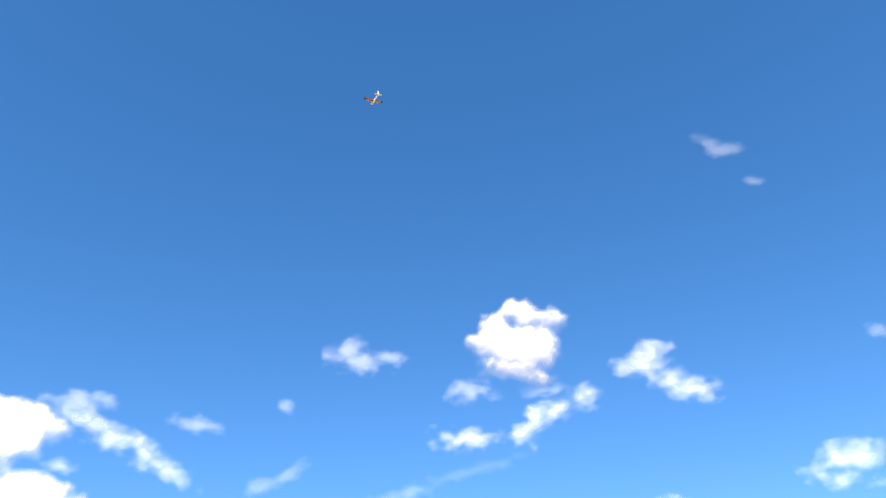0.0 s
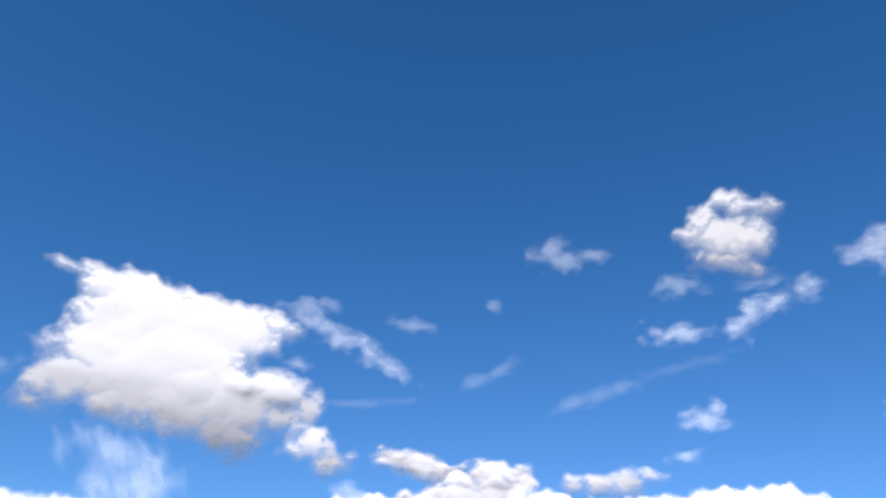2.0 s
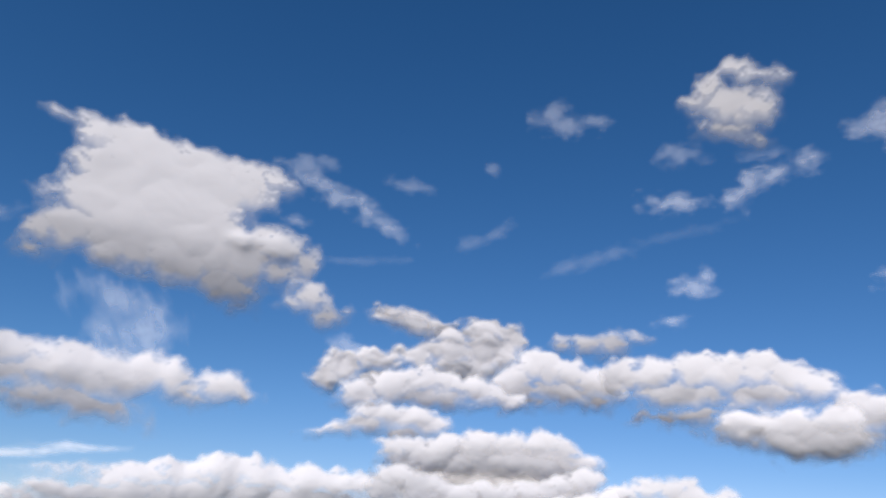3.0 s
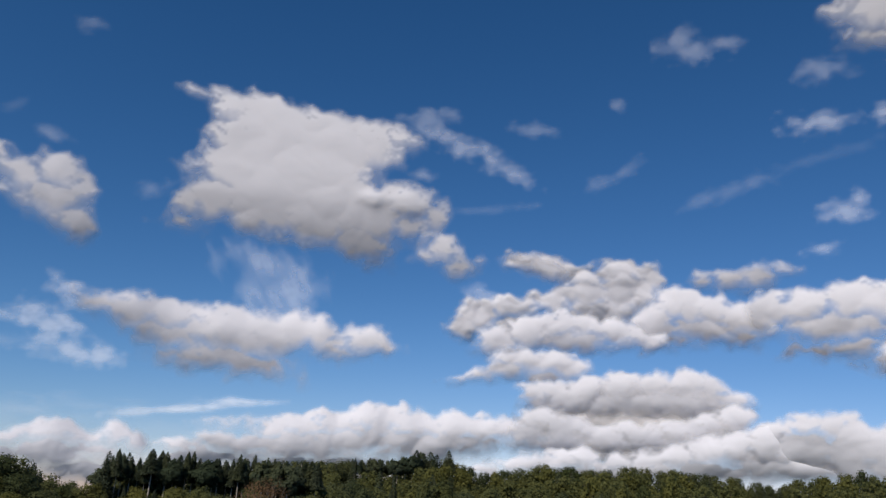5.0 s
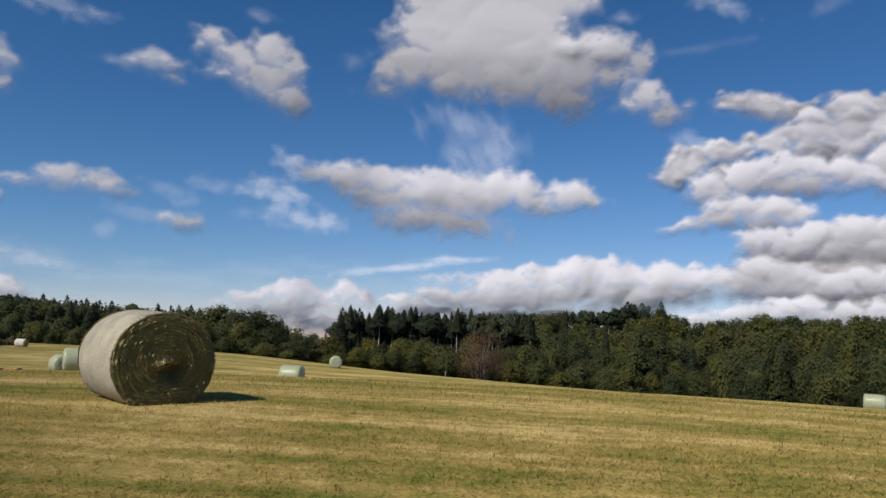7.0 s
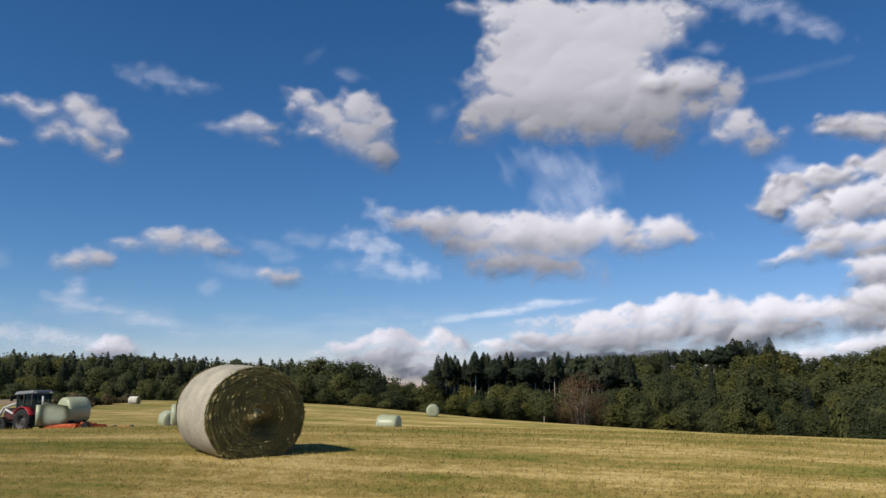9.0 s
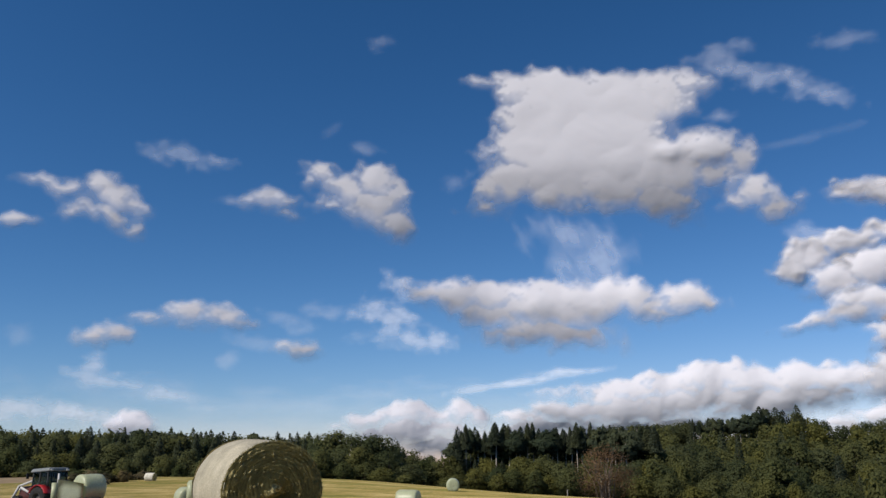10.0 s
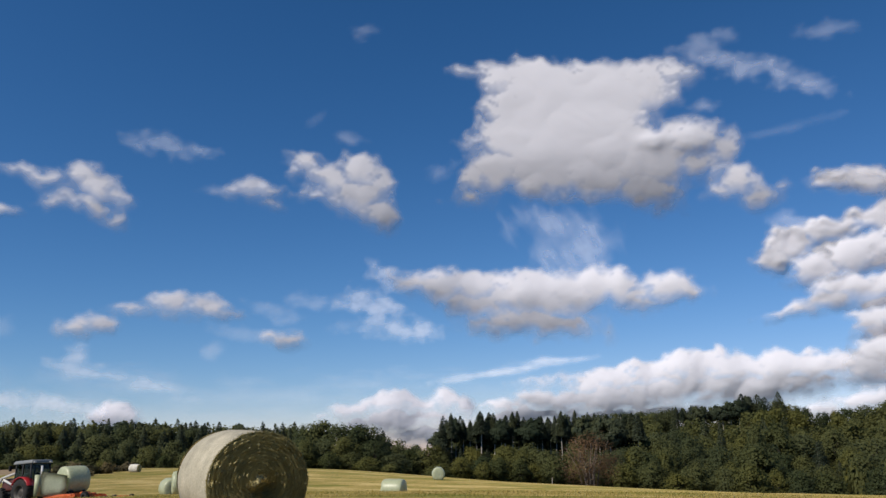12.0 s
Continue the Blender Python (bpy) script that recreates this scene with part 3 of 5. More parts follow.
cloud('small', [(-65.52, 5.62, 1.37, 0.75, 3, 0), (-63.96, 5.77, 1.4, 0.76, 2, 0), (-65.03, 6.02, 1.04, 0.68, 3, 0)])
cloud('small', [(-62.07, 7.04, 1.62, 0.54, 8, 0), (-59.5, 7.43, 1.94, 1.02, 2, 0), (-57.2, 7.25, 1.76, 0.87, -3, 0), (-55.62, 6.78, 1.4, 0.48, -3, 0)])
cloud('small', [(-50.67, 8.01, 0.89, 0.49, 1, 0), (-49.44, 7.63, 1.46, 0.41, 1, 0)], thin=0.53)
cloud('small', [(-52.46, 7.07, 1.8, 0.49, -14, 0), (-51.64, 6.48, 0.88, 0.41, 1, 0)], thin=0.41)
cloud('small', [(-51.39, 4.98, 1.68, 0.81, 1, 0), (-52.6, 5.24, 1.19, 0.48, 1, 0)])
cloud('wisp', [(-55.18, 5.59, 1.96, 0.44, -14, 0)], thin=0.45)
cloud('small', [(-56.67, 4.24, 0.77, 0.59, 1, 0)], thin=0.49)
cloud('ragged', [(-69.3, 0.9, 2.3, 0.75, 1, 0), (-66.9, 0.7, 1.2, 0.5, -8, 0)], thin=0.68)
cloud('ragged', [(-65.1, 0.35, 1.7, 0.5, -6, 0)], thin=0.65)
cloud('row', [(-62.9, -0.2, 1.3, 1.05, 0, 0), (-63.8, -0.5, 1.0, 0.7, 0, 0), (-61.9, -0.6, 0.9, 0.6, 0, 0)])
cloud('small', [(-70.0, 5.59, 0.76, 0.58, 3, 0)], thin=0.49)
cloud('haze', [(-65.21, 3.76, 0.82, 0.6, 2, 0), (-64.27, 2.66, 2.46, 0.48, -10, 0), (-60.66, 1.95, 2.59, 0.42, -15, 0)], thin=0.55)
cloud('haze', [(-35.98, 2.59, 4.91, 0.28, 8, 0), (-31.89, 3.25, 2.42, 0.2, 2, 0)], thin=0.62)
cloud('small', [(-45.95, 27.16, 0.79, 0.41, 21, 0)], thin=0.41)
cloud('wisp', [(-46.99, 19.69, 0.97, 0.36, -13, 0)], thin=0.33)
cloud('wisp', [(-49.68, 20.97, 0.73, 0.31, 42, 0)], thin=0.2)
cloud('puff', [(-12.52, 14.6, 1.47, 0.62, -4, 0), (-10.63, 13.96, 1.86, 0.9, -15, 0), (-8.57, 13.27, 1.39, 0.61, -10, 0)])
cloud('shelf', [(-12.57, 14.41, 1.38, 0.7, -5, 0), (-10.8, 14.24, 1.71, 0.92, -11, 0), (-8.85, 13.52, 1.87, 0.99, -11, 0), (-6.06, 13.65, 1.61, 1.13, -2, 0), (-4.25, 13.78, 1.57, 1.04, -2, 0), (-4.92, 12.3, 2.64, 1.7, -1, 0), (-7.86, 12.17, 2.56, 1.23, -1, 0), (-10.5, 11.6, 2.27, 1.02, 0, 0), (-13.21, 11.11, 2.13, 1.03, 6, 0), (-15.58, 10.44, 1.98, 1.2, 1, 0), (-16.75, 9.52, 1.44, 1.05, 2, 0), (-12.36, 9.62, 3.47, 1.19, 1, 0), (-6.69, 10.81, 3.26, 1.38, 0, 0), (-3.15, 12.81, 1.1, 0.96, -2, 0)])
cloud('bank', [(-14.29, 8.58, 1.81, 1.21, 1, 0), (-11.96, 9.42, 1.93, 1.27, 1, 0), (-9.66, 9.96, 1.88, 1.1, 0, 0), (-7.77, 9.73, 1.84, 1.01, 0, 0), (-5.54, 9.35, 1.97, 1.07, 0, 0), (-3.56, 8.96, 1.39, 0.83, 0, 0), (-9.24, 8.79, 4.87, 1.02, 1, 0), (-13.46, 7.79, 1.96, 0.56, 2, 0)])
cloud('bank', [(-3.07, 10.01, 1.73, 1.5, -1, 0), (-1.72, 11.47, 1.55, 1.4, -2, 0), (-0.36, 11.24, 1.65, 1.32, -2, 0), (1.14, 10.94, 1.48, 1.3, -2, 0), (2.6, 10.42, 1.44, 1.21, -2, 0), (3.86, 10.02, 1.22, 0.99, -2, 0), (0.34, 9.76, 3.59, 1.1, -1, 0), (-2.34, 8.88, 2.05, 0.6, 0, 0), (2.94, 9.16, 1.87, 0.71, -1, 0)])
cloud('bank', [(-10.7, 7.18, 2.67, 0.95, 1, 0), (-9.16, 6.82, 1.5, 1.03, 1, 0), (-13.41, 6.59, 2.35, 0.81, 10, 0), (-16.17, 5.88, 1.84, 0.37, 7, 0), (-11.05, 6.14, 2.3, 0.56, 2, 0), (-12.27, 7.42, 2.32, 0.8, 1, 0)])
cloud('puff', [(0.46, 13.11, 1.02, 0.7, -2, 0), (2.31, 13.04, 1.63, 1.04, -2, 0), (4.12, 13.15, 1.47, 1.05, 13, 0), (5.58, 13.82, 0.95, 0.38, -4, 0)])
cloud('bank', [(4.68, 10.94, 1.6, 1.37, 3, 0), (6.98, 11.23, 1.86, 1.32, 2, 0), (9.61, 11.5, 1.81, 1.42, 2, 0), (11.78, 11.36, 2.11, 1.4, 1, 0), (13.92, 11.58, 1.78, 1.38, 1, 0), (15.93, 11.07, 1.72, 1.28, 1, 0), (17.84, 10.38, 1.34, 0.98, 1, 0), (8.79, 9.73, 3.98, 1.11, 2, 0), (14.13, 9.9, 3.38, 1.07, 1, 0), (6.89, 8.24, 1.84, 0.52, 3, 0), (9.81, 8.38, 2.14, 0.73, 3, 0), (20.08, 8.77, 2.22, 1.62, 0, 0), (17.98, 7.16, 3.6, 1.42, 1, 0), (13.57, 7.6, 3.85, 1.03, 2, 0)])
cloud('heap', [(12.59, 7.86, 1.71, 1.13, 2, 0), (15.3, 7.9, 2.3, 1.18, 2, 0), (18.57, 8.34, 1.87, 1.22, 1, 0), (16.51, 6.92, 4.17, 1.36, 2, 0)])
cloud('heap', [(-11.39, 4.93, 1.54, 0.96, 2, 0), (-9.85, 4.9, 1.71, 1.11, 2, 0), (-7.79, 5.28, 1.7, 1.18, 2, 0), (-5.42, 5.73, 1.62, 1.16, 1, 0), (-3.29, 5.62, 1.57, 1.14, 1, 0), (-1.06, 5.96, 1.61, 1.19, 1, 0), (0.78, 5.47, 1.3, 1.1, 1, 0), (1.93, 4.83, 1.08, 0.8, 1, 0), (-3.61, 4.62, 5.94, 1.07, 2, 0), (-0.52, 4.55, 3.0, 0.97, 1, 0), (-8.68, 4.15, 3.37, 0.95, 2, 0)])
cloud('heap', [(-11.12, 3.18, 1.77, 1.12, 3, 0), (-9.3, 2.54, 1.89, 1.19, 3, 0), (-11.65, 2.03, 1.78, 0.96, 3, 0), (-6.76, 2.19, 3.29, 0.94, 3, 0), (-4.24, 2.38, 2.83, 0.84, 3, 0), (-1.48, 2.8, 2.37, 0.9, 2, 0), (0.51, 3.18, 1.64, 0.88, 2, 0), (2.12, 3.67, 1.33, 1.02, 2, 0), (-2.82, 1.88, 5.53, 0.76, 3, 0), (-9.34, 1.43, 3.02, 0.71, 3, 0)])
LOBES = [(-36.21, 0.06, 1.11, 0.68, 3, 0), (-33.99, 0.36, 1.59, 0.76, 3, 0), (-32.08, 0.45, 1.23, 0.61, 3, 0), (-29.82, 1.34, 1.41, 0.93, 3, 0), (-27.87, 1.63, 1.67, 0.94, 3, 0), (-25.9, 2.13, 1.68, 1.02, 3, 0), (-23.51, 2.64, 1.46, 1.11, 3, 0), (-21.69, 2.73, 1.7, 1.11, 3, 0), (-19.44, 2.44, 1.7, 1.03, 3, 0), (-17.41, 2.34, 1.7, 1.1, 3, 0), (-15.19, 2.43, 1.85, 1.1, 2, 0), (-13.38, 2.12, 1.67, 0.63, 2, 0)]
cloud('row', LOBES + [(-12.19, 1.97, 1.03, 0.35, 2, 0), (-27.35, 0.22, 5.91, 0.93, 3, 0), (-19.36, 0.6, 6.41, 0.93, 3, 0), (-33.86, -0.77, 4.52, 0.9, 3, 0), (-26.48, -0.81, 7.07, 0.92, 3, 0), (-27.18, 1.81, 6.97, 0.71, 0, 0), (-20.39, 2.05, 5.78, 0.84, -1, 0), (-15.82, 2.13, 3.39, 0.96, -1, 0), (-30.33, 0.38, 5.36, 0.83, 3, 0), (-24.13, 0.95, 7.82, 1.08, 3, 0), (-17.97, 1.09, 5.25, 1.07, 3, 0)])
cloud('shelf', [(-5.01, 4.08, 6.77, 2.39, 2, 0), (-9.02, 2.95, 4.13, 1.82, 3, 0), (-0.48, 3.29, 3.66, 2.23, 2, 0), (-4.57, 1.6, 7.09, 1.53, 3, 0)])
cloud('row', [(-14.87, -0.65, 1.59, 0.48, 4, 0), (-12.34, -0.1, 1.94, 0.8, 3, 0), (-10.05, 0.36, 1.75, 0.95, 3, 0), (-7.81, 0.57, 1.7, 0.94, 3, 0), (-5.61, 0.39, 1.8, 0.77, 3, 0), (-3.66, 0.58, 1.58, 0.91, 3, 0), (-1.77, 1.06, 1.57, 0.98, 3, 0), (0.22, 1.54, 1.64, 1.11, 3, 0), (2.16, 1.86, 1.59, 1.16, 3, 0), (4.02, 2.02, 1.53, 1.28, 3, 0), (-2.76, -0.2, 7.58, 0.98, 4, 0), (-10.01, -0.75, 4.93, 0.71, 4, 0), (6.12, 0.53, 5.33, 0.92, 3, 0), (1.99, 0.05, 4.94, 0.72, 3, 0)])
cloud('heap', [(3.07, 2.36, 1.74, 0.71, 12, 0), (4.79, 2.95, 1.53, 0.93, 2, 0), (6.46, 3.35, 1.36, 0.92, 1, 0), (7.91, 3.38, 1.33, 1.05, 1, 0), (6.66, 1.78, 3.21, 1.4, 2, 0), (3.31, 0.94, 2.7, 1.07, 3, 0), (9.17, 1.87, 1.84, 2.4, 2, 0), (11.53, 1.62, 2.04, 2.0, 2, 0)])
cloud('row', [(-46.68, -0.1, 1.93, 0.7, 3, 0), (-44.78, 0.35, 1.2, 0.79, 3, 0), (-43.29, 0.62, 1.43, 0.87, 3, 0), (-41.83, 0.15, 1.25, 0.73, 3, 0), (-40.1, 0.42, 1.28, 0.89, 3, 0), (-38.8, 0.12, 0.79, 0.59, 3, 0), (-43.9, -0.92, 5.02, 0.93, 3, 0), (-41.0, -1.98, 4.51, 1.08, 2, 0)])
cloud('wisp', [(-15.42, 11.94, 1.4, 0.54, -13, 0)], thin=0.65)
cloud('wisp', [(-40.16, 17.31, 1.06, 0.5, 30, 0)], thin=0.41)
cloud('wisp', [(-47.37, 19.59, 0.68, 0.3, -21, 0)], thin=0.29)
cloud('round', [(13.75, 32.07, 1.28, 1.02, -8, 0), (15.36, 31.6, 1.46, 0.67, -9, 0), (16.97, 31.54, 0.75, 0.67, -9, 0), (11.54, 30.88, 1.31, 1.08, -6, 0), (10.43, 30.08, 1.22, 0.78, -5, 0), (13.12, 29.65, 2.22, 1.76, -6, 0), (15.53, 29.39, 1.25, 1.36, -8, 0), (13.4, 28.08, 2.14, 0.96, -6, 0), (14.92, 27.28, 1.26, 0.68, -6, 0), (11.16, 28.46, 1.1, 0.62, -5, 0)])
cloud('small', [(14.91, 26.33, 1.47, 0.42, -6, 0)], thin=0.48)
cloud('small', [(9.39, 26.82, 1.49, 0.75, -4, 0)], thin=0.43)
cloud('small', [(-0.75, 29.87, 1.13, 0.73, 1, 0), (0.2, 28.99, 1.85, 0.65, -5, 0), (2.47, 29.26, 1.03, 0.48, -1, 0)], thin=0.48)
cloud('small', [(12.81, 23.3, 0.9, 0.54, -4, 0), (13.86, 24.19, 1.52, 0.68, 27, 0), (15.85, 24.86, 1.59, 0.68, 11, 0), (17.98, 25.4, 1.14, 0.52, 10, 0)], thin=0.78)
cloud('small', [(8.6, 23.3, 2.11, 0.59, -5, 0)], thin=0.77)
cloud('small', [(9.91, 17.39, 1.21, 0.7, -1, 0), (10.72, 18.15, 0.51, 0.62, -1, 0), (8.73, 17.09, 0.93, 0.27, 0, 0)], thin=0.79)
cloud('small', [(8.18, 15.0, 0.93, 0.5, 1, 0)], thin=0.79)
cloud('small', [(23.84, 27.73, 1.33, 0.78, 9, 0), (22.8, 27.1, 1.39, 0.63, -10, 0), (24.71, 25.98, 1.12, 0.63, -42, 0), (26.14, 24.94, 1.92, 0.7, -22, 0)], thin=0.75)
cloud('small', [(35.67, 18.52, 1.61, 0.83, -8, 0), (34.26, 18.57, 0.97, 0.63, -12, 0), (33.86, 17.49, 1.45, 0.38, -12, 0)], thin=0.79)
cloud('wisp', [(33.04, 40.96, 0.83, 0.34, -41, 0), (34.41, 40.02, 1.02, 0.42, -16, 0)], thin=0.29)
cloud('wisp', [(35.65, 37.29, 0.54, 0.23, -21, 0)], thin=0.25)
cloud('small', [(39.96, 25.47, 0.69, 0.43, -19, 0)], thin=0.28)
cloud('small', [(23.21, 17.11, 1.19, 0.73, -19, 0)], thin=0.79)
cloud('wisp', [(-6.8, 20.15, 1.24, 0.41, 24, 0), (-5.09, 21.01, 1.49, 0.41, 34, 0)], thin=0.26)
cloud('wisp', [(0.62, 18.8, 1.81, 0.4, 17, 0), (3.14, 19.55, 2.37, 0.48, 13, 0)], thin=0.26)
cloud('wisp', [(-14.97, 18.28, 3.09, 0.29, 7, 0)], thin=0.18)
cloud('wisp', [(-11.88, 24.03, 1.5, 0.54, -2, 0)], thin=0.41)
cloud('wisp', [(-5.47, 25.63, 0.49, 0.37, 3, 0)], thin=0.37)
cloud('wisp', [(8.91, 21.12, 4.13, 0.39, 11, 0)], thin=0.12)
cloud('haze', [(-56.13, 1.02, 13.17, 0.86, 0, 0), (-46.25, 1.86, 6.08, 0.57, 5, 0), (-61.6, -0.33, 14.79, 1.51, 0, 0), (-59.92, 1.77, 9.52, 0.77, -4, 0), (-32.0, -0.75, 19.94, 1.35, 0, 0)], thin=0.16)



# ---- trees ----
def face_out(tri, outward):
    """Turns each blade so that its front looks out of the crown."""
    wrong = (np.cross(tri[:, 1] - tri[:, 0], tri[:, 2] - tri[:, 0]) * outward).sum(1) < 0
    tri[wrong] = tri[wrong][:, ::-1]
    return tri


def crown_quads(rng, centres, radii, count, size, flat=1.0):
    """Leaf clumps: small tilted blades scattered over the lobes of a crown."""
    centres, radii = np.array(centres), np.array(radii)
    w = radii ** 1.4
    i = rng.choice(len(centres), count, p=w / w.sum())
    d = rng.normal(size=(count, 3))
    d /= np.linalg.norm(d, axis=1)[:, None]
    p = centres[i] + d * (radii[i] * (0.40 + 0.75 * rng.random(count)))[:, None] * np.array([1, 1, flat])
    s = (size * (0.55 + 0.9 * rng.random(count)))[:, None]
    nrm = d + np.array([0, 0, 0.35]) + 0.30 * rng.normal(size=(count, 3))
    nrm /= np.linalg.norm(nrm, axis=1)[:, None]
    t = np.cross(nrm, rng.normal(size=(count, 3)))
    t /= np.linalg.norm(t, axis=1)[:, None] + 1e-9
    u = np.cross(nrm, t)
    leaf = np.stack([p - u * s * 0.8 - t * s * 0.5, p + t * s * 0.9, p + u * s * 0.8 - t * s * 0.5], 1)
    soft = 0.45 * d + 1.25 * (p - centres.mean(0)) / (np.abs(p - centres.mean(0)).max() + 1e-9) + np.array([0, 0, 0.2]) + 0.06 * rng.normal(size=(count, 3))
    leaf = face_out(leaf, soft)
    return leaf.reshape(-1, 3), np.arange(count * 3).reshape(-1, 3), soft


def fir_quads(rng, height, width, clear, count, size):
    """Drooping boughs in whorls that narrow to a spire."""
    t = 1 - np.sqrt(rng.random(count)) * 0.99
    t = np.where(rng.random(count) < 0.25, rng.random(count), t)
    a = rng.random(count) * 2 * np.pi
    whorl = 0.72 + 0.28 * (1 - np.mod(t * 13 + 0.1 * np.sin(3 * a), 1))
    rad = width / 2 * (1 - t) ** 0.70 * whorl * (0.25 + 0.75 * np.sqrt(rng.random(count))) * (1 + 0.18 * np.sin(2 * a + 5 * t)) + 0.05
    out = np.stack([np.cos(a), np.sin(a), 0 * a], 1)
    p = out * rad[:, None] + np.stack([0 * a, 0 * a, height * (clear + (1 - clear) * t) - 0.28 * rad], 1)
    s = (size * (0.5 + 0.8 * rng.random(count)) * (0.65 + 0.35 * (1 - t)))[:, None]
    along = out * 1.0 + np.array([0, 0, -0.45]) + 0.25 * rng.normal(size=(count, 3))
    along /= np.linalg.norm(along, axis=1)[:, None]
    side = np.cross(along, np.array([0, 0, 1.0]) + 0.3 * rng.normal(size=(count, 3)))
    side /= np.linalg.norm(side, axis=1)[:, None] + 1e-9
    bough = np.stack([p - along * s * 0.7 - side * s * 0.6, p + along * s, p - along * s * 0.7 + side * s * 0.6], 1)
    soft = out + np.array([0, 0, 0.45]) + 0.3 * rng.normal(size=(count, 3))
    bough = face_out(bough, soft)
    return bough.reshape(-1, 3), np.arange(count * 3).reshape(-1, 3), soft


def tube(verts, faces, path, radii, sides=6):
    base = len(verts)
    for p, r in zip(path, radii):
        for j in range(sides):
            a = 2 * math.pi * j / sides
            verts.append((p[0] + r * math.cos(a), p[1] + r * math.sin(a), p[2]))
    for i in range(len(path) - 1):
        for j in range(sides):
            k = (j + 1) % sides
            faces.append((base + i * sides + j, base + i * sides + k, base + (i + 1) * sides + k, base + (i + 1) * sides + j))


TEMPLATES = {}


def tree(key, seed, kind, height, width, leaf, bark, label, clear=0.2, leaves=1800, size=0.36):
    rng = np.random.default_rng(seed)
    root = new({"fir": "conifer_tree", "pine": "pine_tree", "bush": "bush"}.get(kind, "broadleaf_tree"))
    tv, tf, centres, radii = [], [], [], []
    lean = rng.normal(size=2) * 0.02 * height
    top = 0.97 if kind == "fir" else 0.82
    ts = np.linspace(0, 1, 7)
    r0 = 0.008 * height + 0.04 if bark is BARK_PALE else 0.014 * height + 0.03
    tube(tv, tf, [(lean[0] * t * t, lean[1] * t * t, -0.6 + (height * top + 0.6) * t) for t in ts], [r0 * (1.25 - 1.05 * t) for t in ts])
    if kind == "dead":
        for i in range(16):
            a, q, z = 6.283 * i / 16 + rng.random() * 0.4, width * (0.10 + 0.34 * rng.random()), height * (0.62 + 0.3 * rng.random())
            b = width * 0.10 * rng.random()
            tube(tv, tf, [(b * math.cos(a), b * math.sin(a), -0.5), ((b + q * 0.25) * math.cos(a), (b + q * 0.25) * math.sin(a), z * 0.55), (q * math.cos(a), q * math.sin(a), z)], [0.12, 0.085, 0.025], 5)
    if kind == "fir":
        for i in range(26):
            t, a = i / 26, rng.random() * 6.28
            z, q = height * (clear + (0.98 - clear) * t), width / 2 * (1 - t) * 0.8
            tube(tv, tf, [(0, 0, z), (q * math.cos(a), q * math.sin(a), z - 0.25 * q)], [0.05, 0.02], 4)
    else:
        lobes = {"pine": 30, "bush": 26}.get(kind, 64)
        zc, zr = height * (clear + 1) / 2, height * (1 - clear) / 2
        for i in range(lobes):
            d = rng.normal(size=3)
            d /= np.linalg.norm(d)
            s = 0.30 + (0.58 if lobes > 60 else 0.52) * rng.random() ** 0.55
            taper = 1.0 - 0.25 * max(0, d[2])
            c = (d[0] * width / 2 * s * taper, d[1] * width / 2 * s * taper, zc + d[2] * zr * s * 1.06)
            centres.append(c)
            radii.append(width * ((0.13 + 0.09 * rng.random()) if lobes > 60 else (0.11 + 0.09 * rng.random())))
            if kind != "bush" and i % 4 == 0:
                foot = height * (clear + 0.05) + max(0, (c[2] - height * clear)) * 0.35
                tube(tv, tf, [(0, 0, foot), (c[0] * 0.45, c[1] * 0.45, (foot + c[2]) / 2), c], [r0 * 0.45, r0 * 0.28, 0.03], 5)
    trunk = mesh_object("trunk", tv, tf, bark, True)
    trunk.parent = root
    if kind == "fir":
        lv, lf, soft = fir_quads(rng, height, width, clear, leaves * 4 // 5, size * 1.1)
    else:
        lv, lf, soft = crown_quads(rng, centres, radii, leaves * 4 // 5, size * 1.1, 0.85)
    crown = mesh_object("crown", lv.tolist(), lf.tolist(), leaf, True)
    soft = np.repeat(soft / np.linalg.norm(soft, axis=1)[:, None], 3, axis=0)
    crown.data.normals_split_custom_set_from_vertices(soft.tolist())
    crown.parent = root
    tagged(root, label, "bush" if kind == "bush" else "tree", "shrubs" if kind == "bush" else "forest trees")
    TEMPLATES[key] = dict(root=root, height=height, leaves=lv.reshape(-1, 3, 3), leaf=leaf, trunk=(np.array(tv), np.array([f for f in tf])), bark=bark, used=False)


OAK, SUNNY = "dense dark green broadleaf tree in the forest", "yellowish green broadleaf tree on the wooded slope"
SPRUCE, PINE = "dark pointed spruce in the forest", "tall pine with a bare pale trunk and dark crown"
BARE = "tall spruce with a long bare pale trunk"
tree("oak1", 1, "oak", 14, 10, LEAF, BARK, OAK, 0.05, 5600, 0.27)
tree("oak2", 2, "oak", 13, 8.5, LEAF, BARK, OAK, 0.08, 5000, 0.26)
tree("oak3", 3, "oak", 12, 9, LEAF_LIGHT, BARK, SUNNY, 0.06, 5200, 0.26)
tree("oak4", 4, "oak", 11, 7.5, LEAF_LIGHT, BARK, SUNNY, 0.06, 4600, 0.26)
tree("fir1", 5, "fir", 16, 9.0, NEEDLE, BARK, SPRUCE, 0.05, 5200, 0.36)
tree("fir2", 6, "fir", 14, 7.6, NEEDLE, BARK, SPRUCE, 0.08, 4400, 0.34)
tree("pine1", 7, "pine", 15, 5.0, NEEDLE, BARK_PALE, PINE, 0.58, 3200, 0.32)
tree("pine2", 8, "fir", 16, 3.6, NEEDLE, BARK_PALE, BARE, 0.66, 2600, 0.30)
tree("pine3", 18, "fir", 17, 3.8, NEEDLE, BARK_PALE, BARE, 0.70, 2400, 0.30)
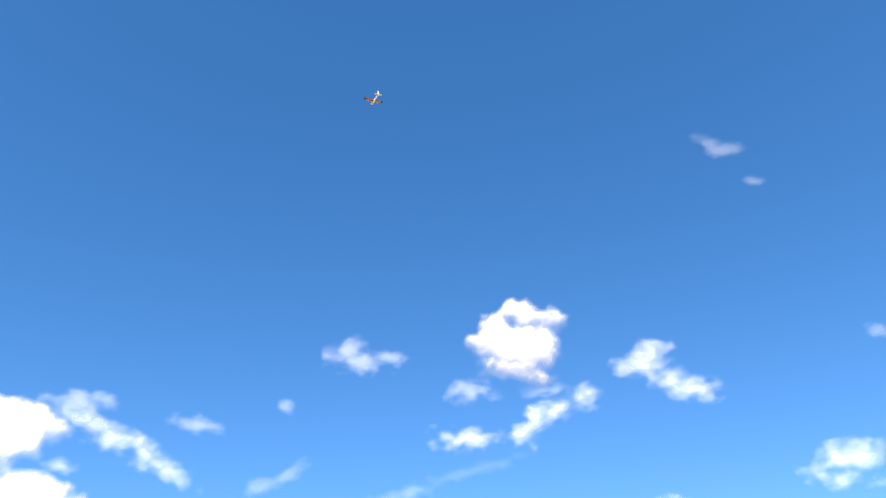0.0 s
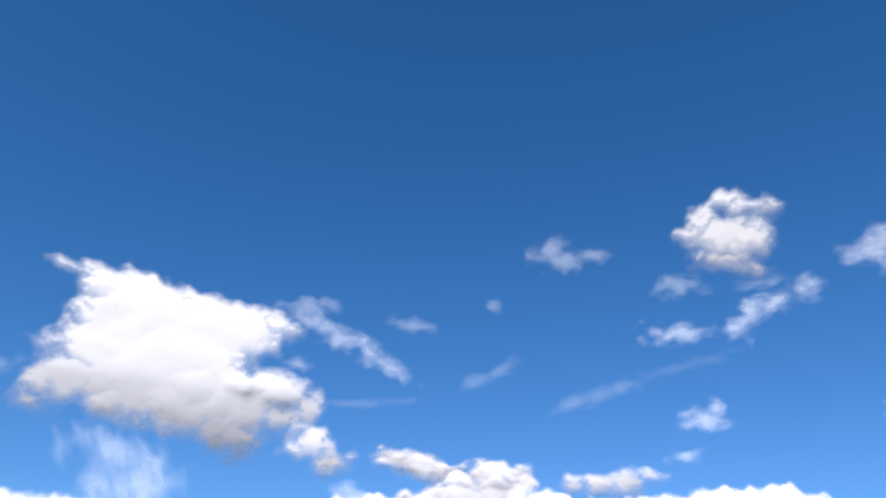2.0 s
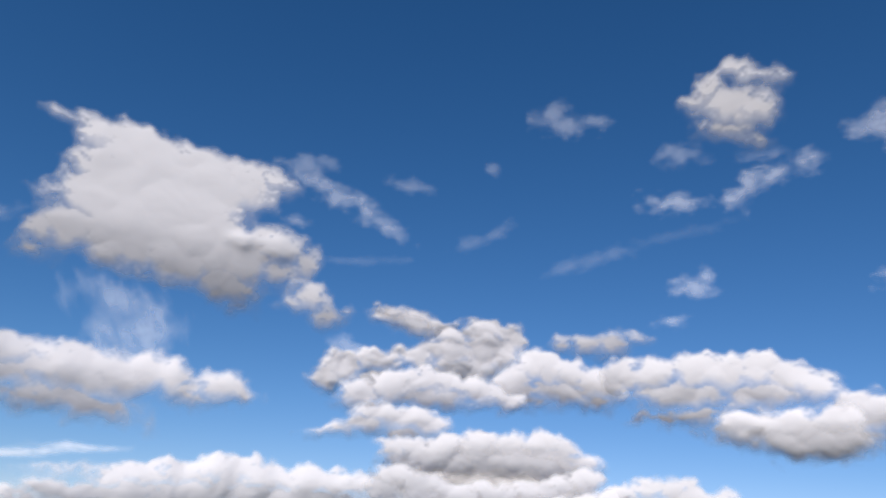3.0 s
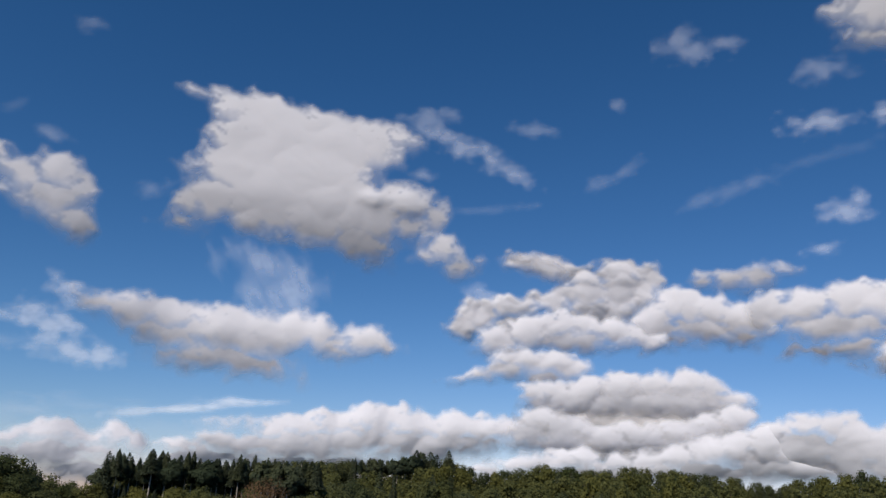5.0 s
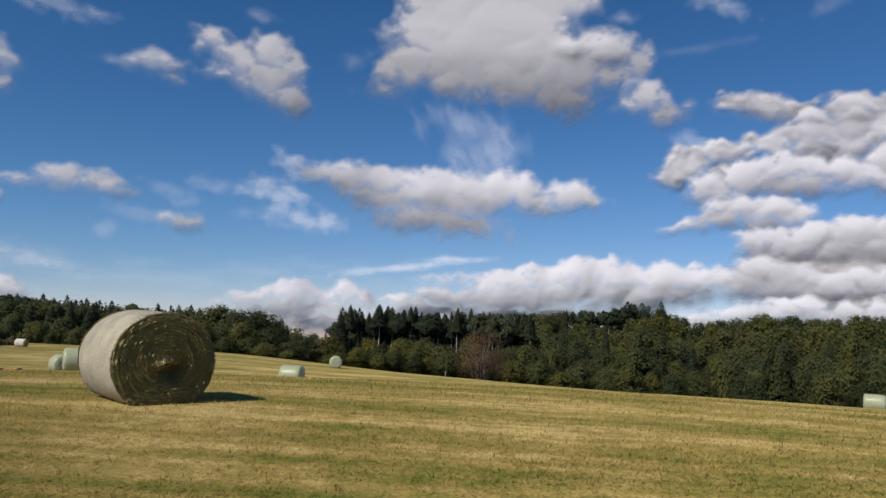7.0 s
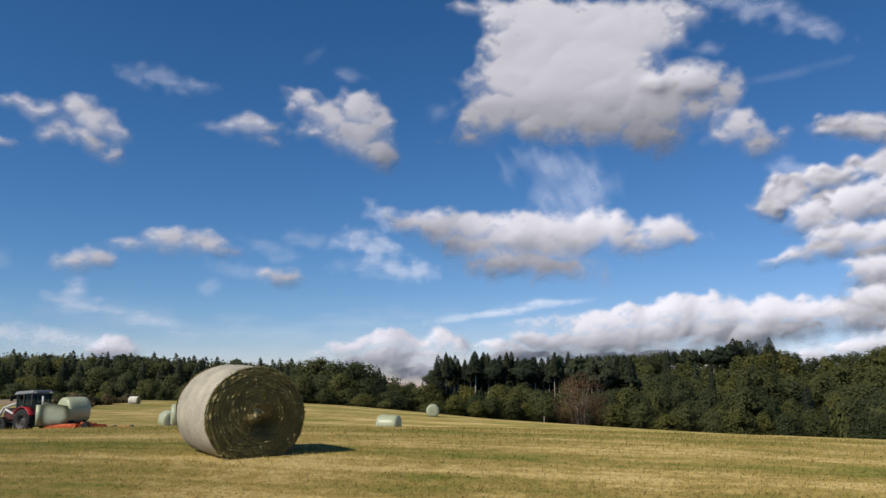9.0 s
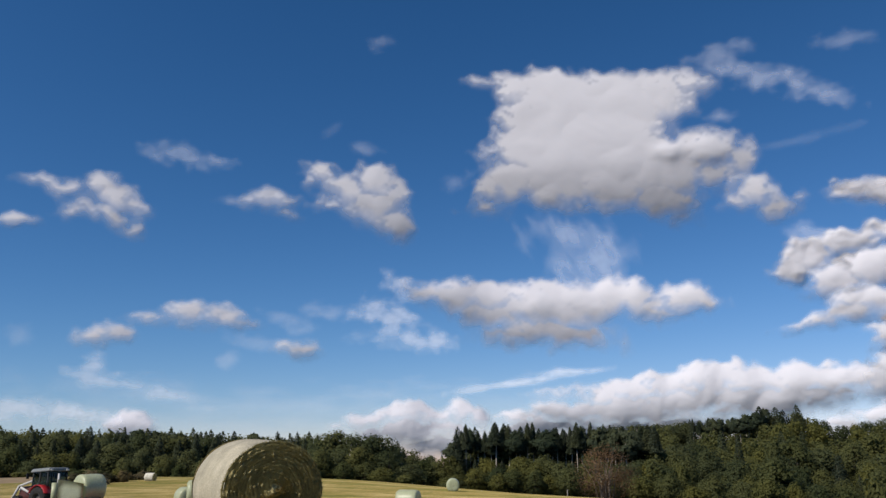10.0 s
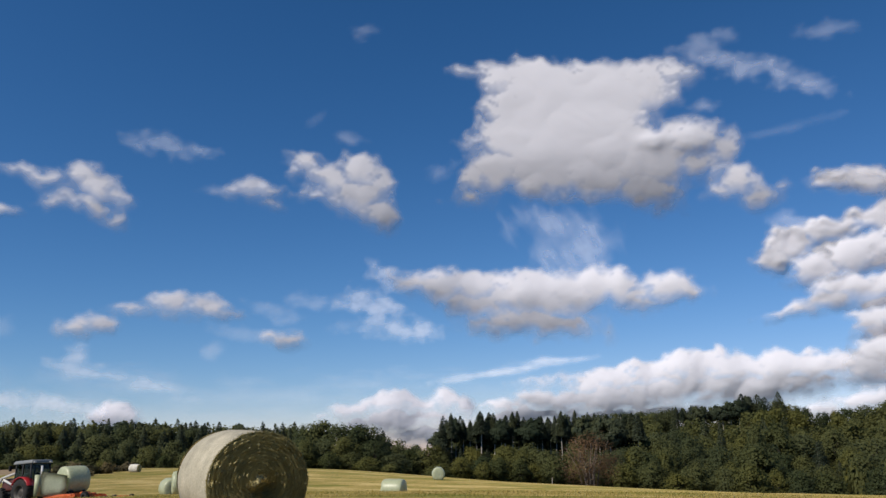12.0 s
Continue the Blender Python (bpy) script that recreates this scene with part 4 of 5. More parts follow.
tree("bush", 9, "bush", 4.0, 5.0, LEAF_LIGHT, BARK, "rounded green shrub at the foot of the forest", 0.0, 1800, 0.26)
tree("scrub", 12, "bush", 1.6, 3.6, DRY, BARK, "low dry brown scrub along the field edge", 0.0, 1200, 0.2)
tree("dead", 10, "dead", 13, 11.5, DEAD, DEADWOOD, "withered reddish brown broadleaf tree at the forest edge", 0.08, 6500, 0.14)
_trng = random.Random(11)
_backwoods = []


def plant(key, az, dist, height, stuff=False, spread=None):
    k = TEMPLATES[key]
    p = heading(az) * dist
    s = height / k["height"]
    wide = min(max(s, 0.72), 1.25)
    m = Matrix.Translation((p.x, p.y, gz(p.x, p.y) - 0.15)) @ Matrix.Rotation(_trng.uniform(0, 6.28), 4, "Z")
    if stuff:
        _backwoods.append((key, m @ Matrix.Diagonal((wide, wide, s, 1))))
        return
    if k["used"]:
        ob = copy_thing(k["root"], m)
    else:
        k["used"], ob = True, k["root"]
        ob.matrix_basis = m
    spread = spread or _trng.uniform(0.75, 1.35)
    ob.scale = (wide * spread, wide * spread, s)


# height of the wood's upper edge, in degrees above eye level, along the horizon
EDGE = np.array([(-90, -0.15), (-70, -0.23), (-61.6, -0.40), (-53, -0.86), (-50, -0.95), (-46.6, -1.0), (-44.4, -1.7), (-42.8, -2.6), (-41.0, -2.3), (-40.5, -0.65), (-37, -0.45),
                 (-34, -0.55), (-28, -0.45), (-22, -0.15), (-19.4, 0.3), (-17.5, 0.2), (-15.7, -0.5), (-14.2, -0.38), (-12.7, 0.1), (-12, 0.28), (-10, 0.2), (-8.2, -0.05), (-6.4, 0.4),
                 (-4.9, 0.3), (-2.1, 0.56), (0, 0.32), (2.6, -0.2), (5, -0.3), (8.5, 0.8), (20, 0.9)])


def row(a0, a1, dist, spacing, kinds, seed, drop=0.0, vary=0.15, depth=3.0, stuff=False, least=1.5, notch=0.0):
    """A row of trees whose tops lie drop degrees under the wood's upper edge."""
    rng = random.Random(seed)
    step = math.degrees(spacing / dist)
    a = a0 + rng.random() * step
    while a < a1:
        az, r = a + rng.uniform(-0.3, 0.3) * step, dist + rng.uniform(-depth, depth)
        p = heading(az) * r
        top = EYE + r * math.tan(radians(float(np.interp(az, EDGE[:, 0], EDGE[:, 1])) + 0.12 - drop + rng.uniform(-vary, vary)))
        if -24.2 < az < -19.9:      # the canopy stands lower before the bare stems
            top -= notch
        h = top - gz(p.x, p.y)
        if h > least:
            plant(rng.choice(kinds), az, r, h, stuff)
        a += step


# wooded far side on the left: spruces behind, broadleaf trees in front
row(-86, -49.5, 300, 4.0, ["oak1", "oak2"], 40, 0.10, 0.10, stuff=True)
row(-86, -49.5, 278, 3.6, ["fir1", "fir2", "pine1", "fir1", "oak2"], 1, 0.10, 0.24)
row(-86, -49.5, 288, 3.6, ["fir1", "oak2", "fir1", "pine1"], 2, 0.06, 0.18, stuff=True)
row(-86, -49.5, 270, 3.8, ["fir2", "oak2", "fir1"], 15, 0.36, 0.18)
row(-86, -49, 262, 5.0, ["oak1", "fir1", "fir2"], 3, 0.8, 0.25)
row(-86, -48, 246, 6.4, ["oak1", "oak2", "oak2", "oak4"], 4, 1.5, 0.35)
row(-86, -46, 234, 7.4, ["oak2", "bush", "oak4"], 5, 2.3, 0.4)
# the round dark trees and the gap beside them
row(-51, -44.3, 204, 4.2, ["oak1", "oak2"], 6, -0.32, 0.14, 2)
row(-52, -43.4, 194, 5.2, ["oak1", "oak2"], 7, 0.9, 0.3)
row(-52, -41, 186, 5.0, ["oak2", "oak4", "bush"], 8, 1.9, 0.35)
row(-45, -40, 250, 3.6, ["fir2", "oak2"], 9, 0.0, 0.15)
row(-45, -40, 220, 3.4, ["oak4", "fir2", "oak2"], 41, 0.2, 0.15)
# spruces and pines with bare stems
row(-40.9, -26.5, 224, 1.7, ["pine2", "pine3", "pine2", "pine1", "pine3"], 10, 0.10, 0.36)
row(-40.5, -26.5, 250, 3.4, ["oak2", "fir1"], 16, 0.55, 0.12, stuff=True)
row(-40.5, -26.5, 243, 3.2, ["oak2", "oak1"], 46, 0.75, 0.15)
row(-40.5, -26.5, 231, 3.6, ["oak2", "oak4", "fir2"], 47, 1.25, 0.3)
row(-40.5, -26.5, 236, 3.4, ["pine2", "fir1", "pine3"], 11, 0.18, 0.28)
row(-41, -27, 216, 4.0, ["oak3", "fir2", "oak4"], 12, 2.35, 0.3)
row(-42, -27, 204, 4.6, ["oak4", "oak3", "oak4", "oak3", "oak2"], 13, 2.6, 0.3)
row(-42, -27, 192, 4.6, ["bush", "oak4", "oak3"], 14, 3.2, 0.3)
row(-28.6, -24.5, 224, 4.0, ["oak1", "oak2"], 48, 1.8, 0.3)
row(-28.4, -24.5, 206, 4.2, ["oak2", "oak4", "oak1"], 49, 2.7, 0.3)
row(-28.2, -25.0, 192, 4.6, ["oak3", "oak4"], 50, 3.4, 0.3)
# the wooded slope on the right
for i, (dist, drop) in enumerate(((192, 4.2), (208, 3.6), (228, 3.0), (250, 2.4), (275, 1.9), (303, 1.45), (335, 1.0))):
    row(-29, 15, dist, 5.4 + 0.25 * i, ["oak3", "oak4", "oak1", "oak3", "bush"] if i < 2 else ["oak1", "oak2", "oak4", "oak2", "oak1", "fir2"], 20 + i, drop, 0.7, 14, stuff=i > 4, notch=1.5 if i > 5 else 0)
row(-29, 15, 365, 7.0, ["oak1", "oak2", "oak3", "fir2"], 30, 0.5, 0.25, 6, stuff=True, notch=4.5)
row(-29, 15, 395, 6.0, ["oak1", "oak2", "oak2", "oak3"], 31, 0.08, 0.22, 4)
# a stand of tall conifers rising out of the slope
for key, az, h, spread in (("pine1", -20.65, 18.5, 1.0), ("fir1", -19.75, 21.8, 1.7), ("pine1", -19.4, 21.0, 1.0), ("fir1", -18.75, 21.0, 1.8),
                           ("fir1", -18.3, 20.2, 1.5), ("fir1", -17.45, 22.2, 1.3)):
    plant(key, az, 380 + 3 * math.sin(az * 9), h, spread=spread)
row(-24, -19.8, 372, 2.8, ["pine1", "pine3", "pine1"], 32, 0.02, 0.12, 4)
row(-27, -23, 385, 4.0, ["fir1", "pine1", "oak2"], 42, 0.0, 0.2, 4)
plant("dead", -30.1, 172, 12.6, spread=1.15)
for a0, a1, dist in ((-66.5, -64.6, 96), (-64.6, -63.2, 102), (-63.2, -61.5, 109)):
    row(a0, a1, dist, 1.5, ["scrub"], 33, 2.92, 0.10, 2, least=0.4)
row(-80, -64, 175, 3.5, ["scrub", "bush"], 34, 2.6, 0.15, 3, least=0.4)


def build_backwoods():
    rng = np.random.default_rng(5)
    verts, faces, slots, mats = [], [], [], []
    base = 0
    for key, m in _backwoods:
        k = TEMPLATES[key]
        M = np.array(m)
        pick = rng.random(len(k["leaves"])) < 0.34
        q = k["leaves"][pick]
        mid = q.mean(1, keepdims=True)
        q = (mid + (q - mid) * 1.7).reshape(-1, 3)
        for v, f, mat in ((q, np.arange(len(q)).reshape(-1, 3), k["leaf"]), (*k["trunk"], k["bark"])):
            if mat not in mats:
                mats.append(mat)
            verts.append(v @ M[:3, :3].T + M[:3, 3])
            faces.extend((f + base).tolist())
            slots.append(np.full(len(f), mats.index(mat)))
            base += len(v)
    ob = mesh_object("distant_forest", np.concatenate(verts).tolist(), faces, None)
    for mat in mats:
        ob.data.materials.append(mat)
    ob.data.polygons.foreach_set("material_index", np.concatenate(slots).astype(np.int32))
    tagged(ob, "dense mixed forest on the far slope", "forest", kind="stuff")


build_backwoods()


# ---- hay bales ----
def outline(theta, half, height):
    """Sagged round section, flattened where it rests on the ground."""
    x, z = half * math.cos(theta), height / 2 + height / 2 * math.sin(theta)
    flat = 0.12 * height
    return x, z * 0.3 if z < flat else z - flat * 0.7 * (height - z) / (height - flat)


def hay_bale():
    rng = random.Random(21)
    root = new("hay_bale")
    half, height, length, sides, rows = 0.705, 1.22, 1.37, 80, 24
    bm = bmesh.new()
    rings = []
    for i in range(rows + 1):
        t = i / rows
        y = -length / 2 + length * t
        swell = 1 - 0.035 * (abs(2 * t - 1) ** 6)
        ring = []
        for j in range(sides):
            x, z = outline(2 * math.pi * j / sides, half * swell, height * swell)
            w = 1 + 0.014 * noise.noise((x * 3, y * 5, z * 3)) + 0.004 * math.sin(y * 60)
            ring.append(bm.verts.new((x * w, y, height / 2 + (z - height / 2) * w)))
        rings.append(ring)
    for a, b in zip(rings, rings[1:]):
        for j in range(sides):
            k = (j + 1) % sides
            bm.faces.new((a[j], a[k], b[k], b[j]))
    part("net_wrap", bm, NET, root, "pale straw-coloured net wrap round the bale")

    def face_point(t, th, side):
        x, z = outline(th, half * 0.985 * t, height * 0.985 * t)
        z += height * 0.5 * (1 - t) * 0.985 + 0.008
        coil = math.sin(2 * math.pi * (t * 14 + th / 6.283 + 0.25 * noise.noise((x * 3, z * 3, 4))))
        hollow = math.exp(-(((x - 0.08) / 0.13) ** 2 + ((z - height * 0.35) / 0.11) ** 2))
        flake = noise.noise((t * 40 + 1.5 * noise.noise((x * 4, z * 4, 9)), th * (1.2 + 3 * t), side * 3))
        stub = math.exp(-(((x + 0.06) / 0.10) ** 2 + ((z - height * 0.44) / 0.07) ** 2))
        layer = (t * 16 + 0.16 * th + 0.7 * noise.noise((x * 2.6, z * 2.6, 5))) % 1.0      # torn edges of the rolled layers
        torn = max(0.0, 0.45 + 1.1 * noise.noise((math.cos(th) * 5 * t, math.sin(th) * 5 * t, 3 + side)))
        y = 0.02 * (1 - t ** 3) + 0.009 * coil * min(1, 3 * t) + 0.010 * flake + 0.03 * noise.noise((x * 7, z * 7, side)) + 0.017 * torn * (1 - layer) ** 2 * min(1, 4 * t)
        y += 0.035 * noise.noise((x * 16, z * 16, 2)) - 0.32 * hollow + 0.12 * stub
        return x, side * (length / 2 + y - 0.02 * (t > 0.96)), z

    for side in (-1, 1):
        bm = bmesh.new()
        steps, around, prev = (110, 220, None) if side < 0 else (24, 80, None)
        mid = bm.verts.new(face_point(0.001, 0, side))
        for i in range(1, steps + 1):
            ring = [bm.verts.new(face_point(i / steps, 2 * math.pi * j / around, side)) for j in range(around)]
            for j in range(around):
                k = (j + 1) % around
                bm.faces.new((prev[j], prev[k], ring[k], ring[j]) if prev else (mid, ring[k], ring[j]))
            prev = ring
        part("hay_face", bm, HAY, root, "dark rolled hay in a spiral on the end of the bale")
    bm = bmesh.new()
    for i in range(9500):
        side = -1
        t, th = rng.uniform(0.05, 1.0) ** 0.6, rng.uniform(0, 6.283)
        span = rng.uniform(0.03, 0.24) / max(t, 0.2)
        a = Vector(face_point(t, th, side))
        b = Vector(face_point(min(1.02, max(0.02, t + rng.uniform(-0.03, 0.03))), th + span / 0.66, side))
        out = Vector((rng.uniform(-0.01, 0.01), side * rng.uniform(0.002, 0.026), rng.uniform(-0.01, 0.01)))
        w = (a - Vector((0, a.y, height / 2))).normalized() * rng.uniform(0.0015, 0.004)
        mid = (a + b) / 2 + out
        vs = [bm.verts.new(v) for v in (a - w, mid - w, b, mid + w, a + w)]
        bm.faces.new(vs)
    for i in range(900):
        th = rng.uniform(-0.3, 3.45)
        a = Vector(face_point(0.985, th, -1))
        out = Vector((math.cos(th), rng.uniform(-1.2, 0.3), math.sin(th))).normalized()
        b = a + out * rng.uniform(0.01, 0.05) + Vector((-math.sin(th), 0, math.cos(th))) * rng.uniform(-0.04, 0.04)
        w = Vector((-math.sin(th), 0.3, math.cos(th))) * rng.uniform(0.002, 0.004)
        bm.faces.new([bm.verts.new(v) for v in (a - w, b, a + w)])
    part("loose_straw", bm, STRAW, root, "frayed stalks of hay", False)
    return tagged(root, "round hay bale in pale net wrap lying on the stubble", "hay bale")


def stand(root, x, y, turn, lift=0.0):
    root.matrix_basis = Matrix.Translation((x, y, gz(x, y) + lift)) @ Matrix.Rotation(radians(turn), 4, "Z")
    return root


stand(hay_bale(), -9.414, 6.731, 74.3, -0.01)


def bale_mesh(length, half, height, seed):
    bm = bmesh.new()
    sides = 44
    profile = [(-length / 2, 0.0), (-length / 2 - 0.025, 0.4), (-length / 2 - 0.01, 0.72), (-length / 2 + 0.02, 0.87), (-length / 2 + 0.06, 0.95), (-length / 2 + 0.13, 0.99), (-length / 4, 1.01)]
    profile = profile + [(0, 1.015)] + [(-y, s) for y, s in reversed(profile)]
    prev = None
    for y, s in profile:
        s = max(s, 0.001)
        ring = []
        for j in range(sides):
            th = 2 * math.pi * j / sides
            x, z = outline(th, half * s, height * s)
            z += height / 2 * (1 - s)
            w = 1 + 0.03 * noise.noise((x * 2.5 + seed * 7, y * 3, z * 2.5)) + 0.008 * math.sin(8 * th + 14 * y)
            ring.append(bm.verts.new((x * w, y + 0.02 * noise.noise((x * 5, seed, z * 5)), max(0, height / 2 + (z - height / 2) * w))))
        if prev:
            for j in range(sides):
                k = (j + 1) % sides
                bm.faces.new((prev[j], prev[k], ring[k], ring[j]))
        prev = ring
    return bm


def wrapped_bale(length=1.2, half=0.64, height=1.22, seed=0, mat=None, label=""):
    root = new("wrapped_bale")
    part("film", bale_mesh(length, half, height, seed), mat or FILM, root)
    bm = bmesh.new()
    tuck = [bm.verts.new((x, -length / 2 - 0.035, height / 2 + z)) for x, z in ((-0.10, -0.05), (0.0, -0.13), (0.14, -0.03), (0.09, 0.11), (-0.07, 0.09))]
    tip = bm.verts.new((0.01, -length / 2 - 0.075, height / 2))
    for i in range(5):
        bm.faces.new((tuck[i], tuck[(i + 1) % 5], tip))
    part("film_tuck", bm, mat or FILM, root)
    return tagged(root, label or "round bale wrapped in pale green plastic film on the meadow", "wrapped bale", "wrapped bales")


def lathe(bm, profile, sides, m):
    """Rings (radius, y) round the y axis."""
    prev = None
    for r, y in profile:
        ring = [bm.verts.new(m @ Vector((r * math.cos(6.28319 * j / sides), y, r * math.sin(6.28319 * j / sides)))) for j in range(sides)]
        if prev:
            for j in range(sides):
                k = (j + 1) % sides
                bm.faces.new((prev[j], prev[k], ring[k], ring[j]))
        prev = ring


def put(root, az, dist, turn):
    p = heading(az) * dist
    return stand(root, p.x, p.y, turn)


put(wrapped_bale(1.28, 0.62, 1.06, 1), -43.9, 47, 113)
put(wrapped_bale(seed=2), -40.75, 80, 41)
put(wrapped_bale(1.1, 0.63, 1.2, 3), 0.3, 30, 50)
put(wrapped_bale(1.38, 0.62, 1.10, 4), -4.2, 62, 92)
put(wrapped_bale(1.2, 0.62, 1.2, 5), -58.15, 45, 150)
put(wrapped_bale(1.2, 0.60, 1.1, 6), -59.0, 53, 75)
_bale = put(wrapped_bale(1.2, 0.48, 0.92, 7, PALE_NET, "white net-wrapped hay bale near the field edge"), -61.3, 104, 118)
_bm = bmesh.new()
lathe(_bm, [(0.001, -0.66), (0.15, -0.685), (0.30, -0.67), (0.42, -0.65), (0.45, -0.56)], 28, Matrix.Translation((0, 0, 0.45)))
part("hay_face", _bm, HAY, _bale, "rolled hay on the open end of the bale")


# ---- tractor with bale wrapper ----
def box(bm, x0, x1, y0, y1, z0, z1, bevel=0.03, taper=None):
    """A bevelled block; taper = (x shift at front top, x shift at rear top, y inset at top)."""
    m = bmesh.ops.create_cube(bm, size=1)
    for v in m["verts"]:
        up = v.co.z > 0
        front = v.co.x > 0
        x = x1 if front else x0
        y = y1 if v.co.y > 0 else y0
        if taper and up:
            x += taper[0] if front else taper[1]
            y -= taper[2] * (1 if v.co.y > 0 else -1)
        v.co = (x, y, z1 if up else z0)
    if bevel:
        edges = list({e for v in m["verts"] for e in v.link_edges})
        bmesh.ops.bevel(bm, geom=edges, offset=bevel, segments=2, affect="EDGES", profile=0.6)


def bar(bm, a, b, r, sides=8):
    a, b = Vector(a), Vector(b)
    d = b - a
    m = Matrix.Translation((a + b) / 2) @ d.to_track_quat("Z", "Y").to_matrix().to_4x4()
    bmesh.ops.create_cone(bm, cap_ends=True, segments=sides, radius1=r, radius2=r, depth=d.length, matrix=m)


def wheel(parent, x, y, radius, width, hub):
    m = Matrix.Translation((x, y, radius))
    w = width / 2
    bm = bmesh.new()
    lathe(bm, [(radius * 0.58, -w), (radius * 0.85, -w * 1.05), (radius * 0.96, -w * 0.85), (radius * 0.97, 0), (radius * 0.96, w * 0.85), (radius * 0.85, w * 1.05), (radius * 0.58, w)], 32, m)
    for i in range(18):
        a = 6.28319 * i / 18
        for s in (-1, 1):
            p = m @ Vector((radius * 0.96 * math.cos(a + s * 0.06), s * w * 0.5, radius * 0.96 * math.sin(a + s * 0.06)))
            q = Matrix.Translation(p) @ Matrix.Rotation(-a, 4, "Y") @ Matrix.Rotation(s * 0.5, 4, "X") @ Matrix.Diagonal((0.09, w * 0.95, 0.05, 1))
            bmesh.ops.create_cube(bm, size=1, matrix=q)
    wheel_part = part("wheel", bm, TYRE, parent)
    bm = bmesh.new()
    side = 1 if y > 0 else -1
    lathe(bm, [(0.02, side * w * 0.35), (radius * 0.2, side * w * 0.4), (radius * 0.25, side * w * 0.2), (radius * 0.48, side * w * 0.3), (radius * 0.50, side * w * 0.95), (radius * 0.62, side * w * 0.98)], 28, m)
    part("rim", bm, hub, wheel_part, "grey steel rim")


def tractor():
    root = new("tractor")
    bm = bmesh.new()
    box(bm, -0.45, 2.75, -0.28, 0.28, 0.62, 1.02)
    box(bm, -0.35, 0.30, -0.45, 0.45, 0.45, 1.00)
    part("chassis", bm, DARK, root)
    bm = bmesh.new()
    box(bm, 1.15, 2.85, -0.40, 0.40, 0.95, 1.72, 0.10, (-0.12, 0.0, 0.07))
    hood = part("hood", bm, HOOD, root, "dark red engine hood")
    bm = bmesh.new()
    box(bm, 2.80, 2.88, -0.30, 0.30, 1.0, 1.55, 0.02, (-0.08, -0.08, 0.04))
    part("grille", bm, DARK, hood)
    for s in (-1, 1):
        bm = bmesh.new()
        box(bm, 2.80, 2.87, s * 0.22 - 0.09, s * 0.22 + 0.09, 1.48, 1.60, 0.02)
        part("headlight", bm, WHITE, hood)
    # cab: posts, glass, roof
    for x, y in ((-0.42, 0.70), (-0.42, -0.70), (1.12, 0.68), (1.12, -0.68), (0.35, 0.73), (0.35, -0.73)):
        bm = bmesh.new()
        bar(bm, (x, y, 1.0), (x * 0.92 + 0.02, y * 0.93, 2.52), 0.045)
        part("cab_post", bm, DARK, root)
    for y in (-0.70, 0.70):
        bm = bmesh.new()
        vs = [bm.verts.new(v) for v in ((-0.40, y, 1.02), (1.10, y, 1.02), (1.04, y * 0.94, 2.5), (-0.36, y * 0.94, 2.5))]
        bm.faces.new(vs)
        bmesh.ops.solidify(bm, geom=bm.faces[:], thickness=0.012)
        part("side_window", bm, GLASS, root, "dark tinted glass", False)
    for x, t in ((-0.42, -0.37), (1.13, 1.06)):
        bm = bmesh.new()
        vs = [bm.verts.new(v) for v in ((x, -0.66, 1.05), (x, 0.66, 1.05), (t, 0.62, 2.5), (t, -0.62, 2.5))]
        bm.faces.new(vs)
        bmesh.ops.solidify(bm, geom=bm.faces[:], thickness=0.012)
        part("rear_window" if x < 0 else "windscreen", bm, GLASS, root, "dark tinted glass", False)
    bm = bmesh.new()
    box(bm, -0.55, 1.30, -0.76, 0.76, 2.50, 2.72, 0.07, (-0.10, 0.08, 0.08))
    roof = part("cab_roof", bm, ROOF, root, "pale grey cab roof")
    for y in (-0.55, 0.55):
        bm = bmesh.new()
        box(bm, -0.60, -0.53, y - 0.08, y + 0.08, 2.52, 2.62, 0.015)
        part("work_light", bm, GREY, roof)
    bm = bmesh.new()
    box(bm, -0.30, 0.30, -0.28, 0.28, 1.0, 1.35, 0.06)
    box(bm, -0.36, -0.20, -0.28, 0.28, 1.3, 1.95, 0.06)
    part("seat", bm, DARK, root)
    bm = bmesh.new()
    bar(bm, (0.95, 0, 1.05), (0.75, 0, 1.62), 0.03)
    bmesh.ops.create_cone(bm, cap_ends=True, segments=20, radius1=0.2, radius2=0.2, depth=0.04, matrix=Matrix.Translation((0.73, 0, 1.66)) @ Matrix.Rotation(-0.5, 4, "Y"))
    part("steering_wheel", bm, DARK, root)
    for y in (-1, 1):
        bm = bmesh.new()
        prev = None
        for i in range(15):
            a = radians(30 + i * 125 / 14)
            ring = [bm.verts.new((0.90 * math.cos(a) * k, y * w, 0.80 + 0.92 * math.sin(a) * k)) for k, w in ((1.0, 0.62), (1.0, 1.12), (0.95, 1.14), (0.95, 0.62))]
            if prev:
                for j in range(4):
                    n = (j + 1) % 4
                    bm.faces.new((prev[j], prev[n], ring[n], ring[j]))
            prev = ring
        part("fender", bm, RED, root, "red rear fender")
        wheel(root, 0.0, y * 0.88, 0.80, 0.46, RIM)
        wheel(root, 2.25, y * 0.80, 0.58, 0.36, DARK)
        bm = bmesh.new()
        for a, b in (((1.05, y * 0.50, 1.0), (1.25, y * 0.50, 2.0)), ((1.25, y * 0.50, 2.0), (2.6, y * 0.50, 1.75)), ((2.6, y * 0.50, 1.75), (3.6, y * 0.50, 0.55)), ((1.3, y * 0.5, 1.2), (2.4, y * 0.5, 1.65))):
            bar(bm, a, b, 0.075, 8)
        part("loader_arm", bm, GREY, root, "light grey front loader arm")
    bm = bmesh.new()
